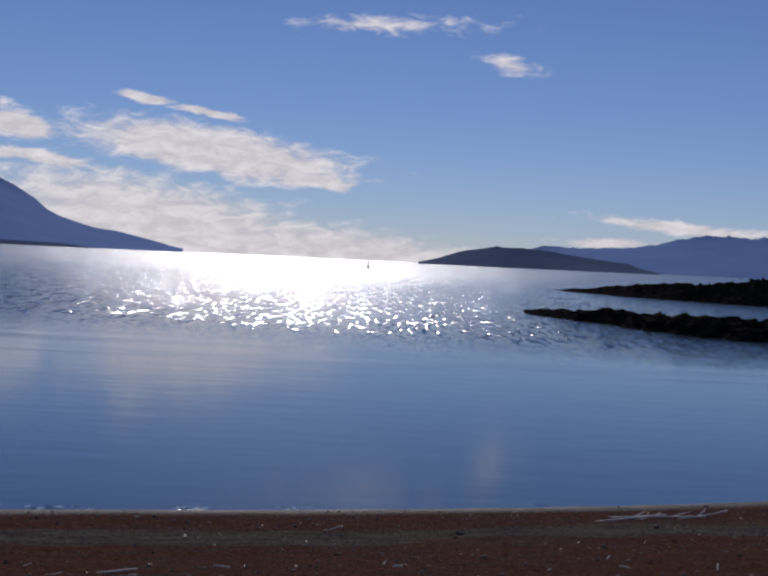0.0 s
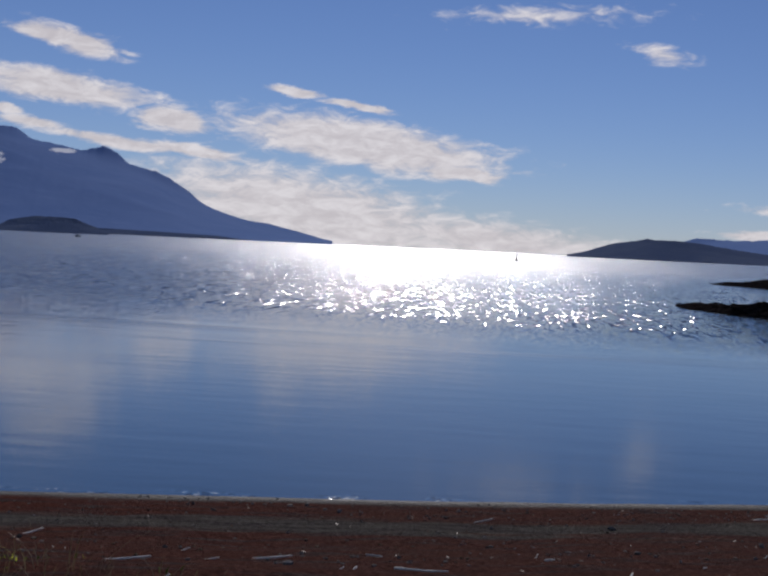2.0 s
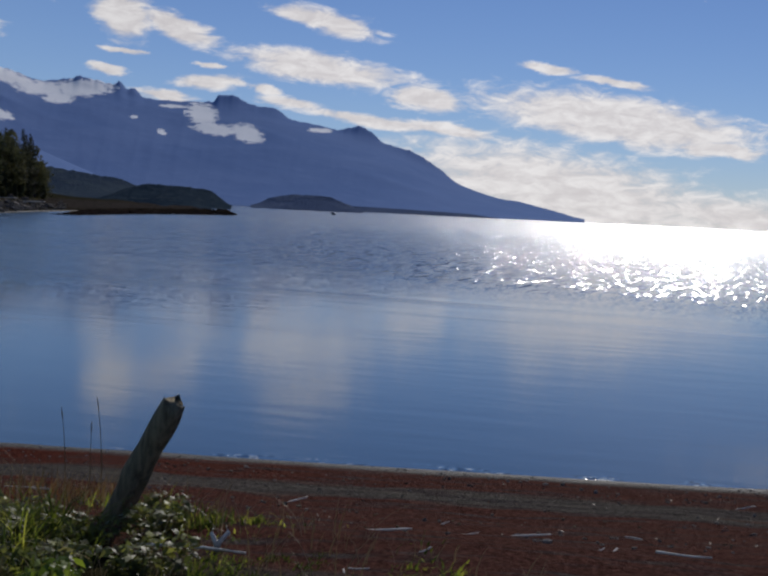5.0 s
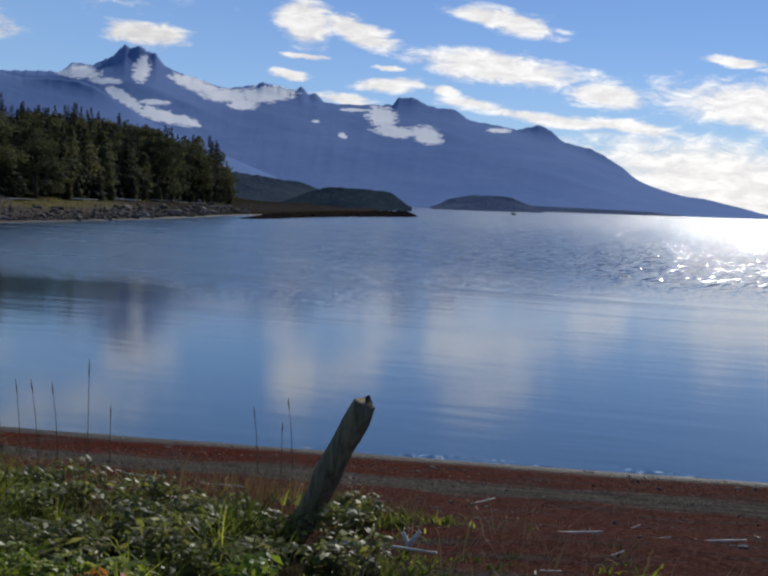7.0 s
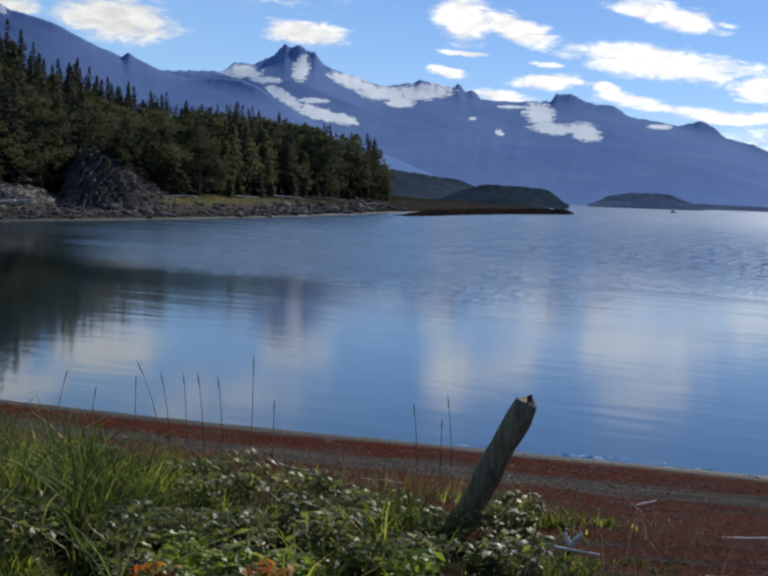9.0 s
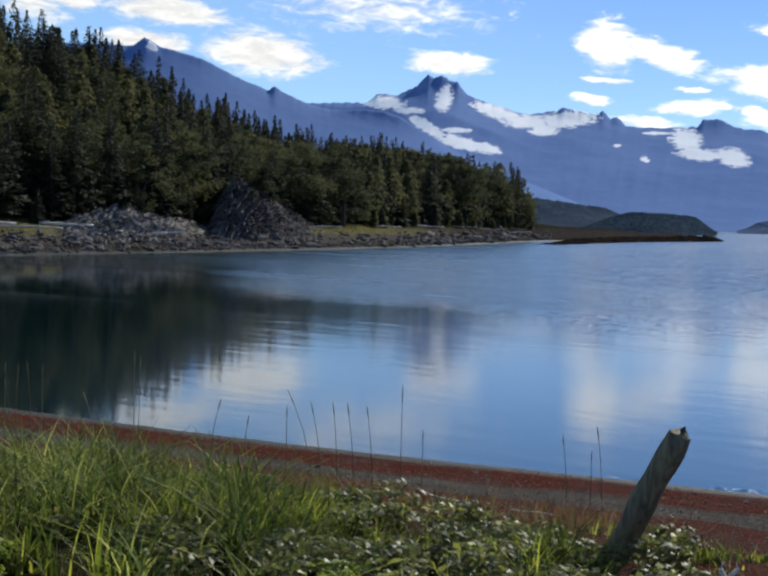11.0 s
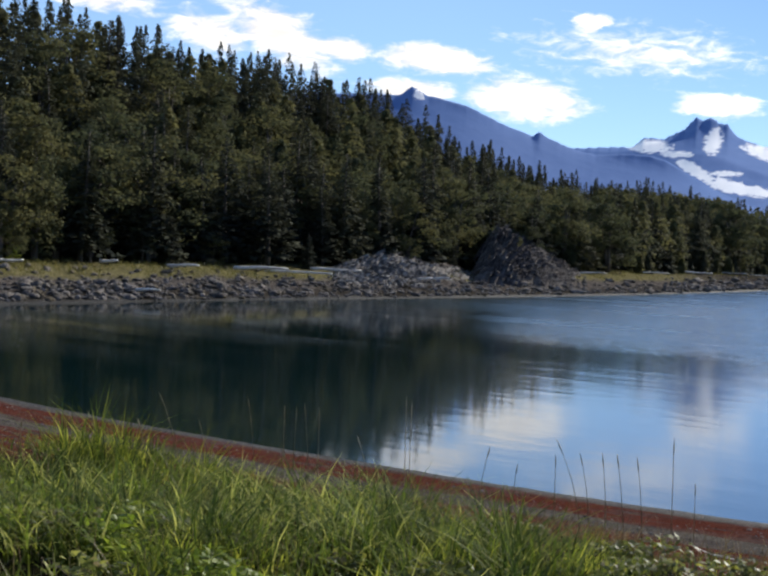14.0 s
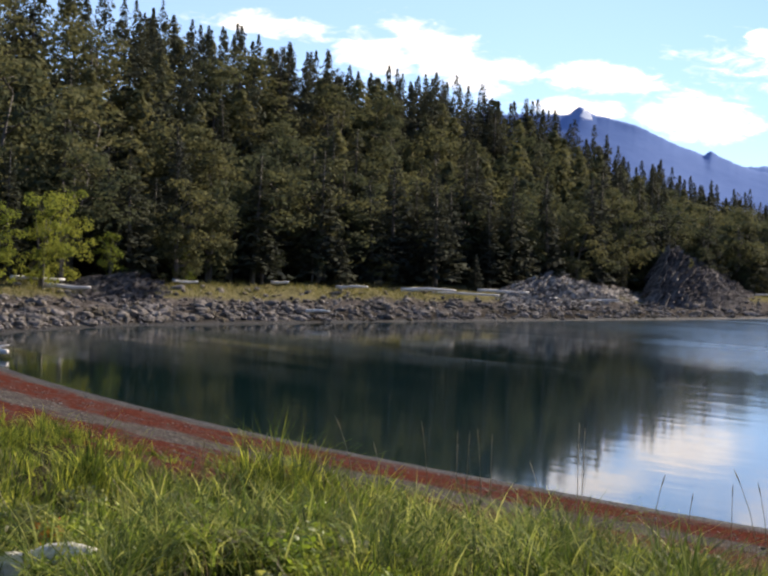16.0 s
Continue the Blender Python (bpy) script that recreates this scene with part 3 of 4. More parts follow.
# ---------------------------------------------------------------- driftwood post
def tube(bm, path, radii, sides=10, jag=0.0, seed=1, cap=True):
    """A knobbly tapered tube along a path."""
    rnd = random.Random(seed)
    rings = []
    for k, (c, r) in enumerate(zip(path, radii)):
        a = path[max(k - 1, 0)]
        b = path[min(k + 1, len(path) - 1)]
        turn = (Vector(b) - Vector(a)).to_track_quat("Z", "Y").to_matrix()
        rings.append([bm.verts.new(Vector(c) + turn @ Vector((math.cos(6.2832 * s / sides), math.sin(6.2832 * s / sides), 0)) * r * (1 + rnd.uniform(-jag, jag))) for s in range(sides)])
    for p, q in zip(rings[:-1], rings[1:]):
        for s in range(sides):
            bm.faces.new((p[s], p[(s + 1) % sides], q[(s + 1) % sides], q[s]))
    if cap:
        bm.faces.new(rings[0][::-1])
        bm.faces.new(rings[-1])
    return rings


def driftwood_post(foot, top):
    base = tagged(new("driftwood_post"), "leaning weathered grey-brown driftwood post, broken top, set in grass", "post")
    base.location = foot
    way = Vector(top) - Vector(foot)
    bm = bmesh.new()
    path = [way * t + Vector((0.006 * math.sin(9 * t), 0.006 * math.cos(7 * t), 0)) for t in np.linspace(-0.2, 1.0, 22)]
    radii = [0.086 - 0.012 * max(t, 0) + 0.004 * math.sin(17 * t) for t in np.linspace(-0.2, 1.0, 22)]
    radii[-1] = 0.066
    rings = tube(bm, path, radii, 20, 0.025, 4)
    for s, v in enumerate(rings[-1]):
        v.co += way.normalized() * (0.022 * math.sin(s * 0.9) + 0.012 * math.sin(s * 4.1))
    part("trunk", bm, LOG, base)
    return base


driftwood_post((-3.93, 7.12, 0.80), (-3.46, 6.95, 1.63))
# ---------------------------------------------------------------- woods across the cove
def leaf_tone(dark, light, lit):
    def build(n):
        p, c, i = n.local(), n.chance(), n.island()
        colour = n.mix(n.step(n.noise(p, 0.5, 4), 0.3, 0.7), dark, light)
        clump = n.noise(n.place(), 0.22, 4, 0.6)
        colour = n.mix(n.math("MULTIPLY", n.step(n.math("ADD", n.math("MULTIPLY", c, 0.35), clump), 0.52, 0.95), 0.8), colour, lit)
        colour = n.mix(n.math("MULTIPLY", n.step(clump, 0.5, 0.3), 0.5), colour, dark)
        colour = n.mix(n.math("MULTIPLY", n.step(i, 0.55, 1.0), 0.25), colour, light)
        return colour, 0.8, None, 0.1, {"Specular IOR Level": 0.05}
    return build


def bark_build(n):
    p = n.local()
    v = n.noise(n.stretch(p, (6, 6, 1)), 2.0, 5, 0.65)
    return n.mix(v, (0.05, 0.042, 0.035), (0.20, 0.18, 0.155)), 0.9, v, 0.04, {"Specular IOR Level": 0.1}


NEEDLES = leaf_material("spruce_needles", leaf_tone((0.026, 0.031, 0.026), (0.046, 0.052, 0.034), (0.072, 0.072, 0.040)), 0.2)
BROAD = leaf_material("alder_leaves", leaf_tone((0.048, 0.057, 0.034), (0.092, 0.10, 0.046), (0.165, 0.152, 0.062)), 0.37)
YELLOW = leaf_material("yellowing_leaves", leaf_tone((0.12, 0.15, 0.03), (0.21, 0.24, 0.04), (0.26, 0.26, 0.05)), 0.45)
BARK = material("tree_bark", bark_build)


def cards(name, centres, normals, sizes, mat, parent, longish=1.0, spin=None):
    """Many small leaf-like quads bent along their middle, in one mesh."""
    c, nrm = np.asarray(centres), np.asarray(normals)
    nrm = nrm / np.linalg.norm(nrm, axis=1, keepdims=True)
    u = np.cross(nrm, spin if spin is not None else RNG.normal(size=c.shape))
    u /= np.linalg.norm(u, axis=1, keepdims=True) + 1e-9
    v = np.cross(nrm, u)
    s = np.asarray(sizes)[:, None]
    pts = np.stack([c - v * s * longish, c + u * s * 0.6, c + v * s * longish, c - u * s * 0.6], 1)
    pts += nrm[:, None, :] * (np.array([0, 0.25, 0, 0.25])[None, :, None] * s[:, None, :])
    f = np.arange(len(c) * 4).reshape(-1, 4)
    tri = np.concatenate([f[:, [0, 1, 3]], f[:, [1, 2, 3]]])
    return mesh_object(name, pts.reshape(-1, 3), tri, mat, parent=parent)


def spruce(seed, full, label):
    """A spruce ten metres tall: trunk and drooping whorls of needle sprays."""
    rnd = np.random.default_rng(seed)
    base = tagged(new("spruce_tree"), label, "tree", "spruces of the wooded hill")
    bm = bmesh.new()
    tube(bm, [(0.03 * math.sin(k), 0.03 * math.cos(k), z) for k, z in enumerate((-0.6, 1, 3, 5.5, 8, 9.95))], (0.17, 0.15, 0.125, 0.085, 0.045, 0.012), 7, 0.06, seed)
    part("trunk", bm, BARK, base)
    pts, nrm, size = [], [], []
    z = rnd.uniform(0.5, 1.4)
    while z < 9.9:
        t = z / 10
        reach = full * (2.1 * (1 - t) ** 0.95 + 0.07) * rnd.uniform(0.7, 1.15)
        for a in rnd.uniform(0, 6.283) + np.arange(6 if t < 0.8 else 4) * 6.283 / (6 if t < 0.8 else 4):
            if rnd.random() < 0.12:
                continue
            a, long = a + rnd.normal() * 0.2, reach * rnd.uniform(0.65, 1.15)
            m = int(5 + 9 * long)
            k = np.sqrt(rnd.random(m))
            w = rnd.normal(size=m) * 0.16 * (0.3 + long)
            rise = 0.10 * long * k - 0.30 * long * k * k + rnd.normal(size=m) * 0.06
            if t > 0.85:
                rise = rise + 0.35 * long * k
            pts.append(np.stack([np.cos(a) * k * long - np.sin(a) * w, np.sin(a) * k * long + np.cos(a) * w, z + rise - abs(w) * 0.25], 1))
            nrm.append(np.stack([rnd.normal(size=m) * 0.5 + 0.3 * math.cos(a), rnd.normal(size=m) * 0.5 + 0.3 * math.sin(a), np.ones(m)], 1))
            size.append(rnd.uniform(0.12, 0.27, m) * (0.3 + 0.85 * (1 - t)))
        z += rnd.uniform(0.26, 0.42) * (1.1 - 0.45 * t)
    cards("crown", np.concatenate(pts), np.concatenate(nrm), np.concatenate(size), NEEDLES, base, 1.4)
    return base


def alder(seed, wide, label, mat=None):
    """A broad-leaved tree eight metres tall with forked stems and leaf clumps."""
    rnd = np.random.default_rng(seed)
    base = tagged(new("alder_tree"), label, "tree", "alders along the far shore")
    bm = bmesh.new()
    tips = []
    for k in range(3):
        a = rnd.uniform(0, 6.283)
        lean = rnd.uniform(0.2, 0.9) * wide
        q = [(0.1 * math.cos(a), 0.1 * math.sin(a), -0.5)] + [(lean * t * t * math.cos(a) + 0.1 * math.cos(a), lean * t * t * math.sin(a) + 0.1 * math.sin(a), 7.0 * t) for t in (0.15, 0.35, 0.6, 0.85)]
        tube(bm, q, (0.13, 0.11, 0.085, 0.055, 0.02), 6, 0.08, seed + k)
        for j in range(5):
            s = Vector(q[2 + j % 3])
            b = rnd.uniform(0, 6.283)
            e = s + Vector((math.cos(b), math.sin(b), rnd.uniform(0.3, 0.9))) * rnd.uniform(0.7, 1.5) * wide
            tube(bm, [s, (s + e) / 2 + Vector((0, 0, 0.12)), e], (0.04, 0.028, 0.01), 5, 0.05, seed + j)
            tips.append(e)
    part("trunk", bm, BARK, base)
    pts, nrm, size = [], [], []
    for k in range(46):
        if k < len(tips):
            c = np.array(tips[k])
        else:
            t = rnd.uniform(0.06, 1.0)
            r = wide * 1.9 * math.sin(math.pi * min(0.12 + t * 0.83, 1)) ** 0.7 * math.sqrt(rnd.random())
            a = rnd.uniform(0, 6.283)
            c = np.array([r * math.cos(a), r * math.sin(a), 0.5 + 7.3 * t])
        m = rnd.integers(44, 76)
        d = rnd.normal(size=(m, 3))
        d /= np.linalg.norm(d, axis=1, keepdims=True)
        rr = rnd.uniform(0.45, 0.95) * np.array([1, 1, 0.75])
        pts.append(c + d * rr * rnd.uniform(0.55, 1.0, (m, 1)))
        nrm.append(d + rnd.normal(size=(m, 3)) * 0.6 + [0, 0, 0.5])
        size.append(rnd.uniform(0.07, 0.165, m))
    cards("crown", np.concatenate(pts), np.concatenate(nrm), np.concatenate(size), mat or BROAD, base)
    return base


def canopy(az):
    """Height of the wood's skyline, in degrees above the eye."""
    return np.interp(az, [31.2, 31.6, 32.0, 32.7, 34.5, 37, 39.5, 41.5, 43, 44.6, 46, 48.4, 50, 52.5, 54.5, 57.5, 59.5, 61.4, 64.9, 67.5, 70, 72, 80], [0.9, 1.9, 2.6, 3.05, 3.3, 3.5, 3.5, 3.95, 4.25, 5.0, 5.5, 6.95, 7.75, 8.15, 8.45, 9.0, 9.3, 9.85, 10.5, 11.2, 12.0, 12.6, 13.0])


SPRUCES = [spruce(k, f, l) for k, f, l in ((11, 0.8, "slender dark green spruce on the wooded hillside"), (12, 1.05, "dense dark green spruce on the wooded hillside"), (13, 0.95, "ragged dark green spruce with drooping boughs"), (14, 1.2, "broad dark green spruce with low boughs"))]
ALDERS = [alder(k, w, l) for k, w, l in ((31, 1.0, "olive green alder with several grey stems"), (32, 1.25, "spreading olive alder with yellowing leaves"), (33, 0.8, "narrow olive green alder behind the far shore"), (34, 1.4, "wide olive green alder with a rounded crown"))]
GOLDEN = alder(35, 1.3, "sunlit yellow-green alder bush at the head of the cove", YELLOW)
spots = []
rnd = random.Random(5)
line = SHORE[len(BEACH) * 6 - 6:]
for a, b in zip(line[:-1], line[1:]):
    e = b - a
    length = float(np.hypot(*e))
    if b[0] < -133 or length < 0.01:
        continue
    out = np.array([-e[1], e[0]]) / length
    out = out if shore_distance(*(a + out * 4)) > 0 else -out
    for d in (10.6, 12, 14, 17, 20.5, 24, 28, 32.5, 37, 42, 47, 52):
        for _ in range(int(length / 2.7 + rnd.random())):
            q = a + e * rnd.random() + out * (d + rnd.uniform(-1.6, 1.6))
            spots.append((float(q[0]), float(q[1]), d))
spots = [(x, y, d) for x, y, d in spots if 31.3 < math.degrees(math.atan2(-x, y)) < 77 and y > 0]
clear = shore_distance([q[0] for q in spots], [q[1] for q in spots])
spots = [q for q, c in zip(spots, clear) if c > 9.2]
planted, rest = 0, []
rnd.shuffle(spots)
order = sorted(range(len(spots)), key=lambda k: 0 if spots[k][2] < 22 and math.hypot(*spots[k][:2]) < 165 else 1)
grounds = dict(zip(spots, ground_height([s[0] for s in spots], [s[1] for s in spots])))
for k in order:
    x, y, d = spots[k]
    r, az = math.hypot(x, y), math.degrees(math.atan2(-x, y))
    zg = float(grounds[spots[k]])
    room = 2.85 + r * math.tan(math.radians(float(canopy(az)))) - zg
    leafy = rnd.random() < (0.55 if d < 16 else 0.82 if d < 34 else 0.2)
    grown = rnd.uniform(1.6, 4.0) if d < 11 else (rnd.uniform(4.5, 9.0) if d < 30 else rnd.uniform(6, 9.5)) if leafy else (rnd.uniform(6.0, 11.0) if d < 30 else rnd.uniform(8.5, 13.5))
    grown = grown * (1.4 if az < 40 and d > 11 else 1.4 if az > 60 and d > 20 else 1.0)
    tall = min(grown, room * (rnd.uniform(0.8, 1.0) if d < 30 else rnd.uniform(0.78, 0.93) if leafy else rnd.uniform(0.84, 1.10)))
    if tall < 1.8:
        continue
    turn = pose(x, y, zg - 0.1, rnd.uniform(-3, 3), rnd.uniform(-3, 3), rnd.uniform(0, 360))
    if planted < 330:
        made = copy_thing(rnd.choice(ALDERS if leafy else SPRUCES), turn)
        grow = tall / (8.0 if leafy else 10.0)
        made.scale = (grow * (rnd.uniform(1.2, 1.7) if leafy else rnd.uniform(1.25, 1.75)),) * 2 + (grow,)
        planted += 1
    else:
        rest.append((turn, tall, leafy))
for x, y, tall in ((-68, 21.5, 4.6), (-69.5, 24.5, 5.4), (-66, 18.5, 3.8), (-72, 26.5, 5.5), (-74.5, 30.5, 3.2), (-77, 36.5, 2.8)):
    made = copy_thing(GOLDEN, pose(x, y, float(ground_height(x, y)) - 0.1, 0, 0, 31 * x))
    made.scale = (tall / 8, tall / 8, tall / 8)
for proto in [*SPRUCES, *ALDERS, GOLDEN]:
    for o in (*proto.children, proto):
        bpy.data.objects.remove(o)


def joined_wood(rows):
    """The trees further back, in one mesh of needle and leaf sprays."""
    rnd = np.random.default_rng(3)
    for name, leafy, mat, label in (("spruce_wood", False, NEEDLES, "dense dark green spruce wood covering the hillside"), ("alder_wood", True, BROAD, "olive green alder thicket among the spruces")):
        pts, nrm, size = [], [], []
        for m, tall, kind in rows:
            if kind != leafy:
                continue
            k = 620
            t = rnd.random(k) ** 0.8
            r = (0.215 * tall * (1 - t) ** 0.85 + 0.04) if not leafy else 0.24 * tall * np.sin(np.pi * np.clip(0.15 + 0.8 * t, 0, 1))
            tier = 1 + (0.4 if not leafy else 0.2) * np.sin(t * 38 + rnd.random() * 6)
            a, s = rnd.uniform(0, 6.283, k), np.sqrt(rnd.random(k)) * r * tier
            o = np.array(m.translation)
            pts.append(o + np.stack([np.cos(a) * s, np.sin(a) * s, t * tall - 0.25 * s], 1))
            nrm.append(np.stack([np.cos(a) * 0.5, np.sin(a) * 0.5, np.ones(k)], 1) + rnd.normal(size=(k, 3)) * 0.5)
            size.append(rnd.uniform(0.15, 0.34, k) * (1.1 if o[1] > 110 else 1.0) * (1 if leafy else (0.5 + 0.6 * (1 - t))))
        if pts:
            ob = cards(name, np.concatenate(pts), np.concatenate(nrm), np.concatenate(size), mat, None, 1.2)
            tagged(ob, label, "woods", kind="stuff")


joined_wood(rest)
# ---------------------------------------------------------------- grass and herbs on the berm
def blade_tone(*tones, gloss=0.3):
    def build(n):
        i, p = n.island(), n.place()
        colour = tones[0]
        for k, tone in enumerate(tones[1:]):
            colour = n.mix(n.step(i, (k + 0.6) / len(tones), (k + 1.2) / len(tones)), colour, tone)
        patchy = n.noise(p, 1.5, 5)
        colour = n.mix(n.math("MULTIPLY", n.step(patchy, 0.42, 0.58), 0.7), colour, tones[0])
        return colour, 0.75 - 0.7 * gloss, None, 0.1, {"Specular IOR Level": gloss}
    return build


GRASS = leaf_material("shore_grass", blade_tone((0.034, 0.052, 0.010), (0.22, 0.275, 0.030), (0.52, 0.52, 0.075), (0.12, 0.165, 0.030), gloss=0.08), 0.5)
STRAW = leaf_material("dry_straw", blade_tone((0.16, 0.12, 0.06), (0.30, 0.24, 0.13), (0.22, 0.16, 0.09)), 0.3)
RYE = leaf_material("beach_rye", blade_tone((0.045, 0.070, 0.012), (0.20, 0.26, 0.035), (0.55, 0.54, 0.14), (0.09, 0.13, 0.022), gloss=0.15), 0.5)
RUSTY = leaf_material("rusty_grass", blade_tone((0.16, 0.075, 0.03), (0.20, 0.13, 0.05), (0.26, 0.18, 0.08), (0.11, 0.10, 0.03)), 0.4)
HERB = leaf_material("herb_leaves", blade_tone((0.08, 0.095, 0.025), (0.15, 0.165, 0.045), (0.34, 0.34, 0.07), (0.15, 0.125, 0.06), gloss=0.35), 0.5)
BRIGHT = leaf_material("bright_herb_leaves", blade_tone((0.15, 0.21, 0.02), (0.34, 0.40, 0.04), (0.20, 0.25, 0.03), gloss=0.35), 0.5)
ORANGE = leaf_material("autumn_herb_leaves", blade_tone((0.45, 0.14, 0.02), (0.50, 0.22, 0.03), (0.35, 0.09, 0.02), gloss=0.2), 0.5)
REDWEED = leaf_material("red_beach_weed", blade_tone((0.06, 0.02, 0.014), (0.105, 0.034, 0.022), (0.13, 0.055, 0.03), (0.05, 0.026, 0.015)), 0.3)


def scatter(count, near, far, az0, az1, rnd):
    r = np.sqrt(rnd.uniform(near**2, far**2, count))
    a = np.radians(rnd.uniform(az0, az1, count))
    return -np.sin(a) * r, np.cos(a) * r


def blades(name, x, y, length, width, droop, mat, label, rnd, segs=3, wind=(0.35, -0.15), category="grass", lift=0.0):
    """Curved tapering blades standing on the ground, in one mesh."""
    z = ground_height(x, y) - 0.02 + lift
    k = len(x)
    a = rnd.uniform(0, 6.283, k)
    side_way = np.stack([-np.sin(a), np.cos(a), 0 * a], 1)
    lean = np.stack([np.cos(a), np.sin(a), 0 * a], 1) * (droop * rnd.uniform(0.2, 1.2, k))[:, None] + np.array([*wind, 0]) * rnd.uniform(0.2, 1.0, k)[:, None]
    rows = []
    root = np.stack([x, y, z], 1)
    for s in range(segs + 1):
        t = s / segs
        c = root + lean * (length * t * t)[:, None]
        c[:, 2] += length * (t - 0.22 * t * t * np.linalg.norm(lean, axis=1))
        w = (width * (1 - t**1.6) * 0.5)[:, None]
        rows += [c - side_way * w, c + side_way * w] if s < segs else [c]
    pts = np.stack(rows, 1)
    m = pts.shape[1]
    f = np.arange(k)[:, None] * m
    faces = []
    for s in range(segs - 1):
        q = 2 * s
        faces += [f + [[q, q + 1, q + 3]], f + [[q, q + 3, q + 2]]]
    q = 2 * (segs - 1)
    faces.append(f + [[q, q + 1, q + 2]])
    ob = mesh_object(name, pts.reshape(-1, 3), np.concatenate(faces), mat)
    return tagged(ob, label, category, kind="stuff")


rnd = np.random.default_rng(21)
x, y = (np.concatenate(q) for q in zip(scatter(5200, 4.6, 12.5, -12, 84, rnd), scatter(1500, 12.5, 24, 56, 84, rnd)))
x, y = (np.repeat(q, 26) + rnd.normal(size=26 * len(q)) * 0.035 for q in (x, y))
d = shore_distance(x, y)
keep = (d > grass_edge(x) + rnd.normal(size=len(x)) * 0.28) & (fractal(x * 1.6, y * 1.6, 3) + rnd.normal(size=len(x)) * 0.05 > 0.46)
x, y, d = x[keep], y[keep], d[keep]
tuft = fractal(x * 1.3 + 30, y * 0.9, 3)
size = (0.04 + 1.5 * np.clip(tuft - 0.3, 0, 1) ** 1.25) * np.clip(0.3 + 0.4 * (d - grass_edge(x)), 0.3, 1.0) * rnd.uniform(0.5, 1.25, len(x)) * np.interp(x, [-9, -5, -3, 0], [1.15, 0.85, 0.6, 0.45])
blades("shore_grass", x, y, size, 0.007 + 0.013 * rnd.random(len(x)), 1.0, GRASS, "thick green shore grass bending over the berm", rnd)
x, y = scatter(5000, 4.8, 12.5, -12, 84, rnd)
keep = shore_distance(x, y) > grass_edge(x) - 0.5
x, y = x[keep], y[keep]
blades("dry_grass", x, y, rnd.uniform(0.12, 0.5, len(x)) * np.interp(x, [-9, -4, 0], [1.1, 0.8, 0.4]), 0.006 + 0 * x, 0.9, STRAW, "bleached dry grass blades among the green", rnd)
x, y = scatter(520, 5.0, 10.5, 44, 82, rnd)
x, y = (np.repeat(q, 22) + rnd.normal(size=22 * len(q)) * 0.05 for q in (x, y))
keep = (shore_distance(x, y) > grass_edge(x) + 0.8) & (fractal(x * 0.9 + 60, y * 0.9, 3) > 0.5)
x, y = x[keep], y[keep]
blades("tall_grass", x, y, rnd.uniform(0.26, 0.62, len(x)), 0.008 + 0.012 * rnd.random(len(x)), 1.5, RYE, "tall pale green beach rye arching over the grass", rnd, 4)
x, y = scatter(60000, 5.0, 14, -12, 84, rnd)
d = shore_distance(x, y) - grass_edge(x)
keep = (d > -1.1) & (d < 0.4) & (x < -4.6) & (fractal(x * 1.4 + 9, y * 1.4, 3) > 0.5)
x, y = x[keep][:6000], y[keep][:6000]
blades("edge_grass", x, y, rnd.uniform(0.06, 0.26, len(x)), 0.005 + 0.004 * rnd.random(len(x)), 0.7, RUSTY, "thin rusty brown grass at the edge of the berm", rnd)
x, y = scatter(9000, 0.9, 4.6, -180, 180, rnd)
blades("berm_grass", x, y, rnd.uniform(0.03, 0.12, len(x)), 0.008 + 0 * x, 0.9, GRASS, "short trodden grass on the berm", rnd, 2)
x, y = scatter(70000, 8.0, 40, -22, 84, rnd)
d = shore_distance(x, y)
streak = fractal(x * 0.7 + y * 0.12, y * 2.6 + x * 0.8, 4)
keep = (d > 0.5) & (d < grass_edge(x) + 0.3) & (streak + 0.10 * rnd.normal(size=len(x)) > 0.52)
x, y = x[keep], y[keep]
blades("red_weed", x, y, rnd.uniform(0.015, 0.04, len(x)), rnd.uniform(0.015, 0.035, len(x)), 1.8, REDWEED, "low dark red beach weed in bands on the gravel", rnd, 2, (0, 0), "weed")


def herb(name, x, y, tall, wide, leaves, mat, label, seed):
    """A leafy herb: thin stems with oval leaves all round."""
    rnd = np.random.default_rng(seed)
    base = tagged(new(name), label, "plant", "leafy herbs in the grass")
    base.location = (x, y, float(ground_height(x, y)) - 0.02)
    bm = bmesh.new()
    a = rnd.uniform(0, 6.283)
    tube(bm, [(0, 0, 0), (0.1 * wide * math.cos(a), 0.1 * wide * math.sin(a), tall * 0.5), (0.2 * wide * math.cos(a), 0.2 * wide * math.sin(a), tall * 0.95)], (0.006, 0.005, 0.003), 5, 0, seed)
    part("stem", bm, mat, base)
    t = rnd.random(leaves) ** 0.7
    a, s = rnd.uniform(0, 6.283, leaves), wide * np.sqrt(rnd.random(leaves)) * (0.55 + 0.45 * t)
    cards("leaves", np.stack([np.cos(a) * s, np.sin(a) * s, tall * (0.15 + 0.85 * t) - 0.25 * s], 1), rnd.normal(size=(leaves, 3)) * 0.5 + [0, 0, 1], rnd.uniform(0.012, 0.032, leaves), mat, base, 1.5)
    return base


rnd = np.random.default_rng(8)
hx, hy = scatter(900, 5.4, 8.6, 16, 66, rnd)
hd = shore_distance(hx, hy)
count = 0
